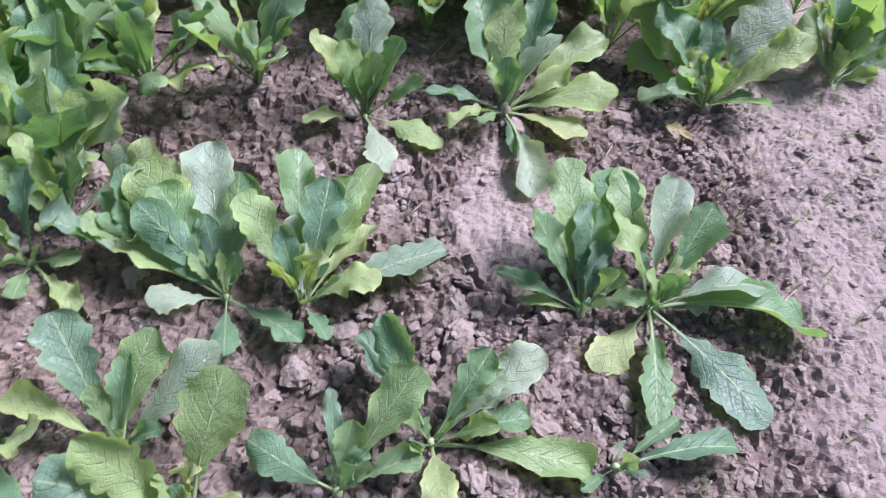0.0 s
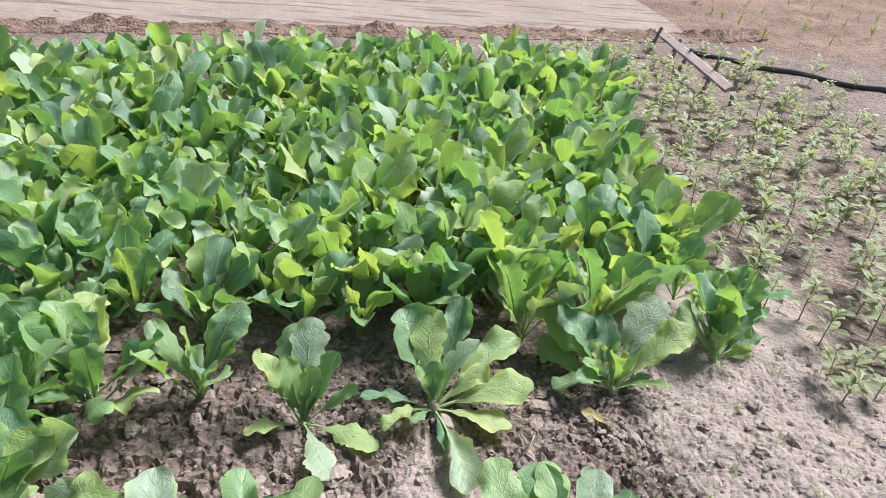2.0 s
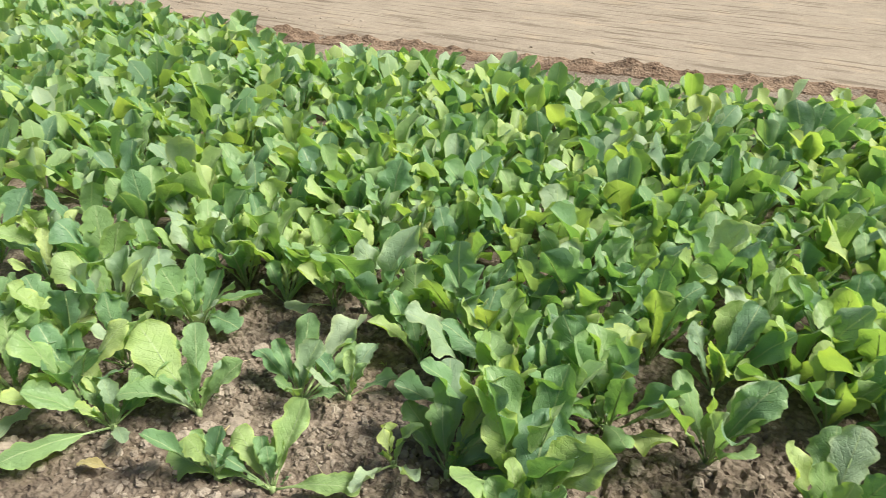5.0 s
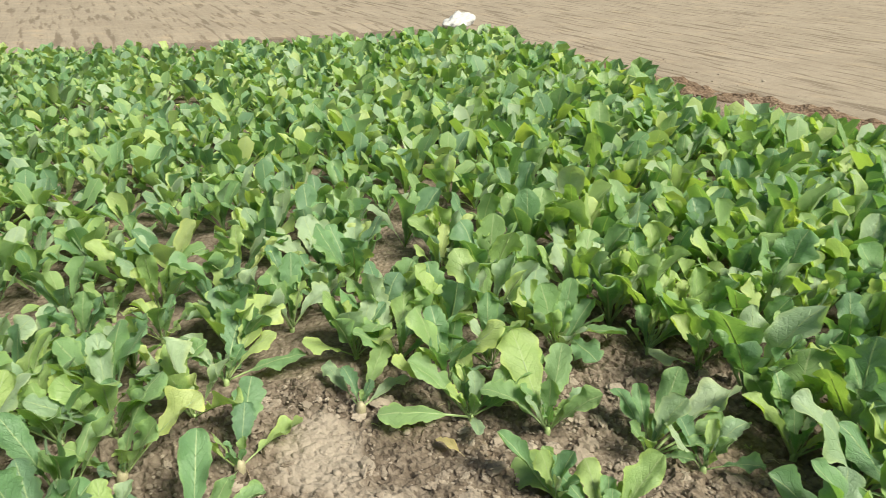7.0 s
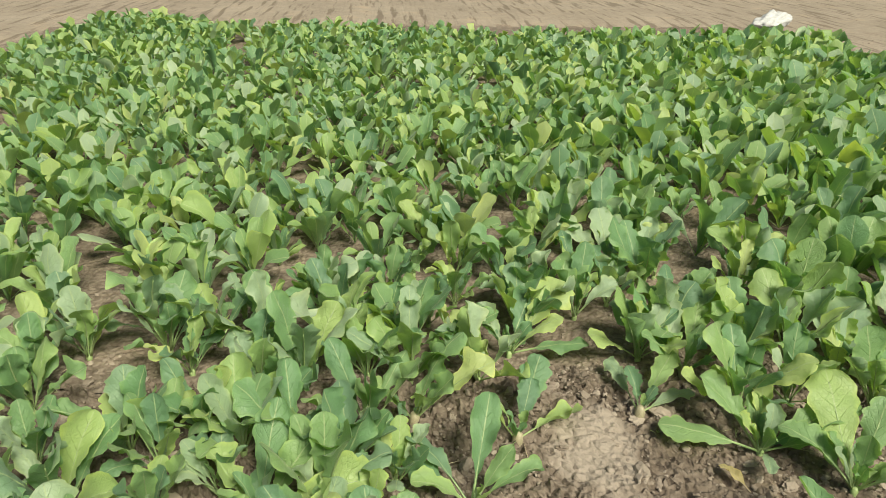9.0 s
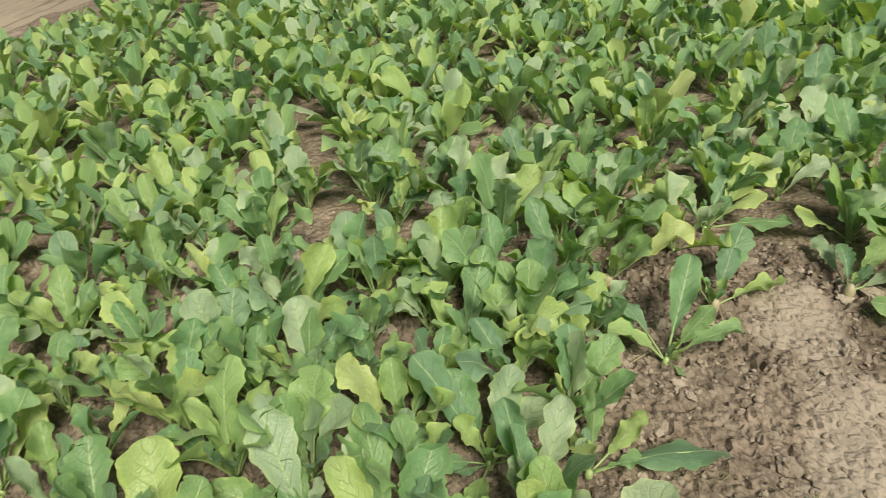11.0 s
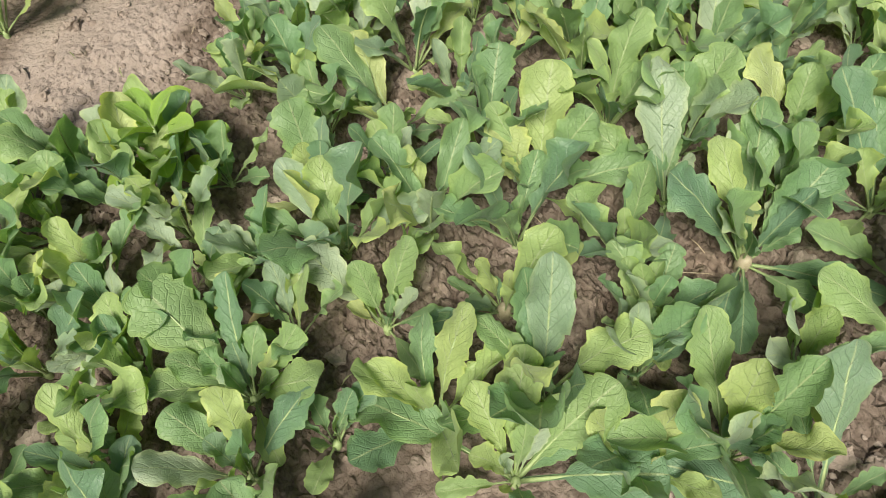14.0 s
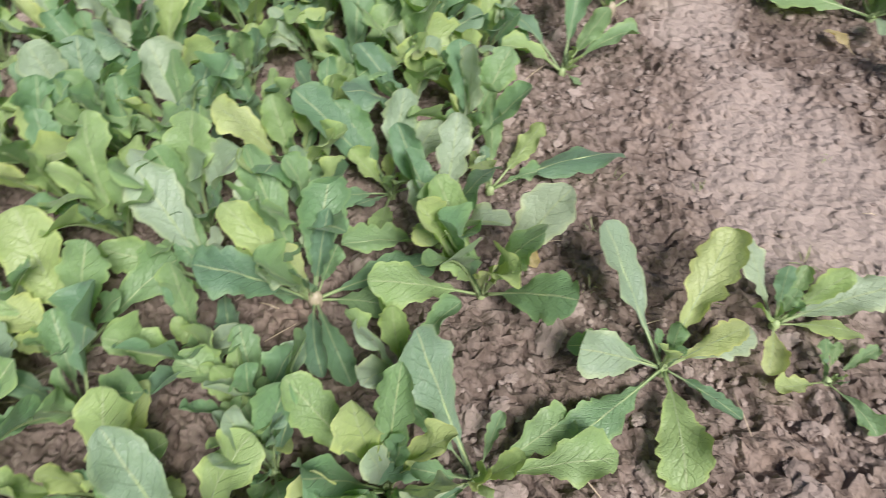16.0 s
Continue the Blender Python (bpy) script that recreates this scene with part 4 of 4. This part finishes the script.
def open_soil(x, y):
    """Soil that shows between the plants near the path, or in the open patches."""
    if -0.75 < x < 1.0 and -1.3 < y < 0.25:
        return False
    shown = (x > -0.3 and y > 0.3) or (-2.7 < x < -0.8 and -0.7 < y < 1.3) or (-1.7 < x < -0.2 and y < -2.3)
    return crumbly(x, y) and crng.random() < (0.5 if trodden(x, y) else 1.0 if shown else 0.22)


NEAR_SOIL = (-2.95, 1.9, -3.25, 2.0)
clod_mass("soil_crumbs", "small dry crumbs of grey-brown soil", 9000, NEAR_SOIL, (0.0035, 0.007), SMALL, CLOD_MASS, open_soil)
clod_mass("soil_lumps", "broken lumps of dry grey-brown soil", 34000, NEAR_SOIL, (0.006, 0.016), SMALL, CLOD_MASS, open_soil, False)
clod_mass("broken_clods", "large broken clods of dry grey-brown soil", 3600, NEAR_SOIL, (0.014, 0.036), MEDIUM, CLOD_MASS, open_soil, False)
clod_mass("bed_crumbs", "soil crumbs among the plants and on the bank", 4500, (-10.4, 4.2, -4.3, 6.6), (0.007, 0.022), SMALL, CLOD_MASS, None)
CLOD_MESHES = [mesh_from("clod", v, f, (CLOD,), smooth=False) for v, f in LARGE]
made = 0
while made < 280:
    x, y = crng.uniform(-2.7, 1.75), crng.uniform(-3.0, 1.75)
    if not crumbly(x, y) or trodden(x, y):
        continue
    r = 0.02 + 0.022 * crng.random() ** 2.0
    m = pose(x, y, ground_height(x, y) + 0.1 * r, crng.uniform(-25, 25), crng.uniform(-25, 25), crng.uniform(0, 360))
    part("clod", crng.choice(CLOD_MESHES), ground, m @ Matrix.Diagonal((r * crng.uniform(0.8, 1.35), r, r * crng.uniform(0.6, 0.95), 1)))
    made += 1


# ---- pepper seedlings on the trodden strip beside the bed ----
def seedling_leaf(rng, size):
    return leaf_shape(rng, 4, 3, bend=rng.uniform(0.3, 1.0), width=rng.uniform(0.16, 0.22), petiole=0.16, teeth=0.04, wave=0.02, fold=0.3, rib_sides=0, tip=1.6, swell=0.5)


def seedling(x, y, h, rng):
    """A thin upright seedling: stem, and a tuft of small drooping leaves."""
    z = ground_height(x, y)
    thing = new("pepper_seedling")
    thing.matrix_basis = pose(x, y, z, 0, 0, rng.uniform(0, 360))
    tagged(thing, "spindly pepper seedling with small pale green leaves", "seedling", "seedlings beside the bed")
    lean = (rng.uniform(-0.12, 0.12), rng.uniform(-0.12, 0.12))
    pts = [(lean[0] * h * t * t, lean[1] * h * t * t, h * t - 0.01) for t in (0, 0.35, 0.7, 1.0)]
    v, f = tube(pts, [0.0032, 0.0028, 0.0022, 0.0014], 5)
    part("stem", mesh_from("stem", v, f, (WOODY,)), thing)
    vs, fs, us, base = [], [], [], 0
    count = rng.randint(15, 21)
    for k in range(count):
        t = 0.28 + 0.72 * (k / (count - 1)) ** 0.7
        lv, lf, lu, _ = seedling_leaf(rng, h)
        length = rng.uniform(0.065, 0.115) * (1.2 - 0.45 * t)
        turn = np.array(Euler((0, 0, 2.4 * k + rng.uniform(-0.4, 0.4))).to_matrix() @ Euler((radians(rng.uniform(-15, 45)), rng.uniform(-0.3, 0.3), 0)).to_matrix())
        vs.append((np.array(lv) * length) @ turn.T + (lean[0] * h * t * t, lean[1] * h * t * t, h * t - 0.01))
        fs.append(np.array(lf) + base)
        us.append(np.array(lu))
        base += len(lv)
    part("foliage", mesh_from("foliage", np.concatenate(vs).tolist(), np.concatenate(fs).tolist(), (WEED_LEAF,), np.concatenate(us)), thing)
    return thing


srng = random.Random(8)
strip = []
while len(strip) < 280:
    x, y = srng.uniform(1.5, 4.6), srng.uniform(1.6, 6.4)
    if x < right_edge(y) + 0.14 or (2.55 < x < 2.95 and 4.9 < y < 6.9) or (x > 3.4 and y > 4.8 and srng.random() < 0.6):
        continue
    thick = bumps(x, y, 0.9) + 0.5 * (1 - abs(x - 2.35)) + 0.3 * (y > 2.6)
    if srng.random() > 0.35 + 0.9 * thick or any((x - a) ** 2 + (y - b) ** 2 < 0.011 for a, b in strip):
        continue
    strip.append((x, y))
MODELS = [seedling(x, y, srng.uniform(0.13, 0.21), srng) for x, y in strip[:24]]
for x, y in strip[24:]:
    k = srng.uniform(0.65, 1.15)
    m = pose(x, y, ground_height(x, y), 0, 0, srng.uniform(0, 360))
    copy_thing(srng.choice(MODELS), m @ Matrix.Diagonal((k, k, k * srng.uniform(0.85, 1.15), 1)))


# ---- low windbreak: a plank tilted on stakes ----
def box(size, m=Matrix(), bevel=0.004, seed=0):
    """A plank or stake with worn edges, as vertices and faces."""
    bm = bmesh.new()
    bmesh.ops.create_cube(bm, size=1.0)
    for v in bm.verts:
        v.co = Vector((v.co.x * size[0], v.co.y * size[1], v.co.z * size[2]))
    n = max(2, int(max(size) / 0.12))
    along = max(range(3), key=lambda k: size[k])
    edges = [e for e in bm.edges if abs((e.verts[0].co - e.verts[1].co)[along]) > 0.5 * size[along]]
    bmesh.ops.bevel(bm, geom=edges, offset=bevel, segments=1, affect="EDGES")
    edges = [e for e in bm.edges if abs((e.verts[0].co - e.verts[1].co)[along]) > 0.5 * size[along]]
    bmesh.ops.subdivide_edges(bm, edges=edges, cuts=n)
    for v in bm.verts:
        p = v.co * 9 + Vector((seed, seed * 0.7, 0))
        v.co += 0.006 * Vector((noise.noise(p), noise.noise(p + Vector((5, 0, 0))), noise.noise(p + Vector((0, 7, 0)))))
    bm.transform(m)
    return bm


def finish(name, bm, mat):
    me = bpy.data.meshes.new(name)
    bm.to_mesh(me)
    bm.free()
    me.materials.append(mat)
    return me


PLANK_FROM, PLANK_TO = Vector((2.71, 4.98, 0.15)), Vector((2.78, 6.8, 0.17))
windbreak = new("windbreak")
windbreak.matrix_basis = pose(2.75, 5.9, 0.0)
tagged(windbreak, "low weathered plank propped between short wooden stakes", "windbreak")
mid = (PLANK_FROM + PLANK_TO) / 2 - Vector((2.75, 5.9, 0.0))
span = (PLANK_TO - PLANK_FROM).length
turn = (PLANK_TO - PLANK_FROM).to_track_quat("Y", "Z").to_matrix().to_4x4()
part("plank", finish("plank", box((0.028, span, 0.09), Matrix.Translation(mid) @ turn @ pose(0, 0, 0, 0, 60, 0), 0.012, 3), WOOD), windbreak)
for k, (side, at, tall, lean) in enumerate(((-0.03, 0.79, 0.29, 14), (-0.01, 0.06, 0.27, 18), (-0.01, -0.50, 0.31, 16), (0.05, -0.83, 0.27, -6), (0.04, 0.42, 0.26, 12))):
    part("stake", finish("stake", box((0.034, 0.02, tall), pose(side, at, tall / 2 - 0.05, 4, lean, 8 * k), 0.003, k), STAKE_WOOD), windbreak)

# ---- black hose on the ground ----
pts = []
for i in range(26):
    t = i / 25
    x, y = 2.95 + 3.0 * t, 6.74 - 2.08 * t + 0.05 * math.sin(5 * t)
    pts.append((x, y, ground_height(x, y) + 0.021))
v, f = tube(pts, [0.030] * 26, 10)
tagged(new("hose", mesh_from("hose", v, f, (HOSE,))), "dusty black irrigation hose lying on bare soil", "hose")

# ---- white bag at the far corner of the bed ----
bm = bmesh.new()
bmesh.ops.create_icosphere(bm, subdivisions=4, radius=1.0)
for v in bm.verts:
    p = v.co.copy()
    v.co = Vector((p.x * 0.2, p.y * 0.34, p.z * 0.125))
    v.co.y += 0.05 * (p.z > 0) * p.z
    v.co.z *= 1 - 0.45 * max(0, -p.y)
    v.co += p * (0.055 * noise.noise(p * 2.2) + 0.028 * abs(noise.noise(p * 6.0 + Vector((3, 1, 0)))))
    v.co.z = max(v.co.z, -0.1)
for fc in bm.faces:
    fc.smooth = True
bag = new("plastic_bag", finish("plastic_bag", bm, BAG))
bag.matrix_basis = pose(-11.3, 5.55, 0.07, 0, 0, 35) @ Matrix.Diagonal((1.0, 1.25, 1.15, 1))
tagged(bag, "crumpled white plastic bag lying at the corner of the bed", "bag")

# ---- amaranth weed in the near corner ----
weed = new("amaranth_weed")
weed.matrix_basis = pose(-0.72, -2.22, ground_height(-0.72, -2.22))
tagged(weed, "bright green amaranth weed with ribbed pointed leaves", "weed")
v, f = tube([(0, 0, -0.01), (0.004, 0, 0.09), (0.0, 0.004, 0.2)], [0.006, 0.005, 0.0035], 6)
part("stem", mesh_from("stem", v, f, (STALK,)), weed)
arng = random.Random(4)
AMARANTH = []
for k in range(4):
    v, f, uv, sl = leaf_shape(arng, 13, 7, bend=0.6, width=0.24, petiole=0.16, teeth=0.02, wave=0.018, fold=0.3, rib_sides=3, tip=1.25, swell=0.5)
    AMARANTH.append(mesh_from("leaf", v, f, (AMARANTH_LEAF, STALK), uv, sl))
for k in range(13):
    t = 0.25 + 0.75 * k / 12
    size = 0.20 - 0.10 * t ** 3
    m = Matrix.Translation((0, 0, 0.2 * t)) @ Euler((0, 0, 2.4 * k)).to_matrix().to_4x4() @ Euler((radians(12 + 40 * t ** 3), 0, 0)).to_matrix().to_4x4()
    part("leaf", AMARANTH[k % 4], weed, m @ Matrix.Diagonal((size, size, size, 1)))


# ---- young crop on the rough plot beyond, in rows ----
def sprout(rng):
    thing = new("maize_sprout")
    tagged(thing, "young pale maize sprout in rough reddish soil", "sprout", "sprouts in the far plot")
    for k in range(5):
        v, f, uv, _ = leaf_shape(rng, 5, 3, bend=rng.uniform(0.5, 1.6), width=0.055, petiole=0.1, teeth=0.0, wave=0.01, fold=0.6, rib_sides=0, tip=1.2, swell=0.4)
        m = Euler((0, 0, 2.6 * k + rng.uniform(-0.4, 0.4))).to_matrix().to_4x4() @ Euler((radians(rng.uniform(50, 80)), 0, 0)).to_matrix().to_4x4()
        size = rng.uniform(0.10, 0.2)
        part("leaf", mesh_from("leaf", v, f, (WEED_LEAF,), uv), thing, m @ Matrix.Diagonal((size, size, size, 1)))
    return thing


first = None
for i in range(5):
    for j in range(8):
        x, y = 4.18 + 0.8 * i + srng.uniform(-0.06, 0.06), 7.34 + 0.48 * j + srng.uniform(-0.08, 0.08)
        m = pose(x, y, ground_height(x, y), 0, 0, srng.uniform(0, 360))
        if first is None:
            first = sprout(srng)
            first.matrix_basis = m
        else:
            k = srng.uniform(0.7, 1.2)
            copy_thing(first, m @ Matrix.Diagonal((k, k, k, 1)))


# ---- litter: withered leaves and straw ----
for k, (x, y, a, size) in enumerate(((-0.66, -1.3, 40, 0.08), (-1.9, 0.95, 200, 0.16), (0.78, 1.52, 60, 0.11), (-2.05, 0.62, 110, 0.12), (-1.45, -0.42, 300, 0.1), (-0.5, -1.7, 80, 0.09))):
    v, f, uv, sl = leaf_shape(arng, 10, 5, bend=0.5, width=0.2, petiole=0.2, teeth=0.12, wave=0.07, fold=0.5, rib_sides=3)
    ob = new("withered_leaf", mesh_from("withered_leaf", v, f, (DRY_LEAF, STRAW), uv, sl))
    ob.matrix_basis = pose(x, y, ground_height(x, y) + 0.018, 4, 0, a) @ Matrix.Diagonal((size, size, size, 1))
    tagged(ob, "withered yellow leaf lying on the soil", "leaf", "fallen leaves")
vs, fs, base = [], [], 0
for _ in range(170):
    x, y = srng.uniform(-2.8, 1.8), srng.uniform(-3.0, 2.0)
    a, half = srng.uniform(0, 6.28), srng.uniform(0.015, 0.06)
    z = ground_height(x, y) + 0.012
    pts = [(x - half * math.cos(a), y - half * math.sin(a), z), (x, y, z + srng.uniform(0, 0.012)), (x + half * math.cos(a), y + half * math.sin(a), z + 0.003)]
    v, f = tube(pts, [0.0012, 0.0014, 0.0009], 4)
    vs += [tuple(p) for p in v]
    fs += [tuple(q + base for q in face) for face in f]
    base += len(v)
tagged(new("straw", mesh_from("straw", vs, fs, (STRAW,))), "scattered bits of dry straw on the soil", "straw", kind="stuff")
# grass and weed sprouts
vs, fs, us, base = [], [], [], 0
for _ in range(420):
    x, y = (srng.gauss(1.25, 0.35), srng.gauss(1.25, 0.45)) if srng.random() < 0.5 else (srng.uniform(-2.7, 1.8), srng.uniform(-3.0, 1.9))
    for _ in range(srng.randint(2, 5)):
        v, f, u, _ = leaf_shape(srng, 4, 3, bend=srng.uniform(0.4, 1.2), width=0.06, petiole=0.1, teeth=0.0, wave=0.0, fold=0.4, rib_sides=0, tip=1.2, swell=0.4)
        turn = np.array(Euler((0, 0, srng.uniform(0, 6.28))).to_matrix() @ Euler((radians(srng.uniform(15, 75)), 0, 0)).to_matrix())
        vs.append((np.array(v) * srng.uniform(0.012, 0.045)) @ turn.T + (x + srng.gauss(0, 0.006), y + srng.gauss(0, 0.006), ground_height(x, y) + 0.004))
        fs.append(np.array(f) + base)
        us.append(np.array(u))
        base += len(v)
tagged(new("grass_sprouts", mesh_from("grass_sprouts", np.concatenate(vs).tolist(), np.concatenate(fs).tolist(), (WEED_LEAF,), np.concatenate(us))), "tiny grass and weed sprouts in the dry soil", "grass", kind="stuff")
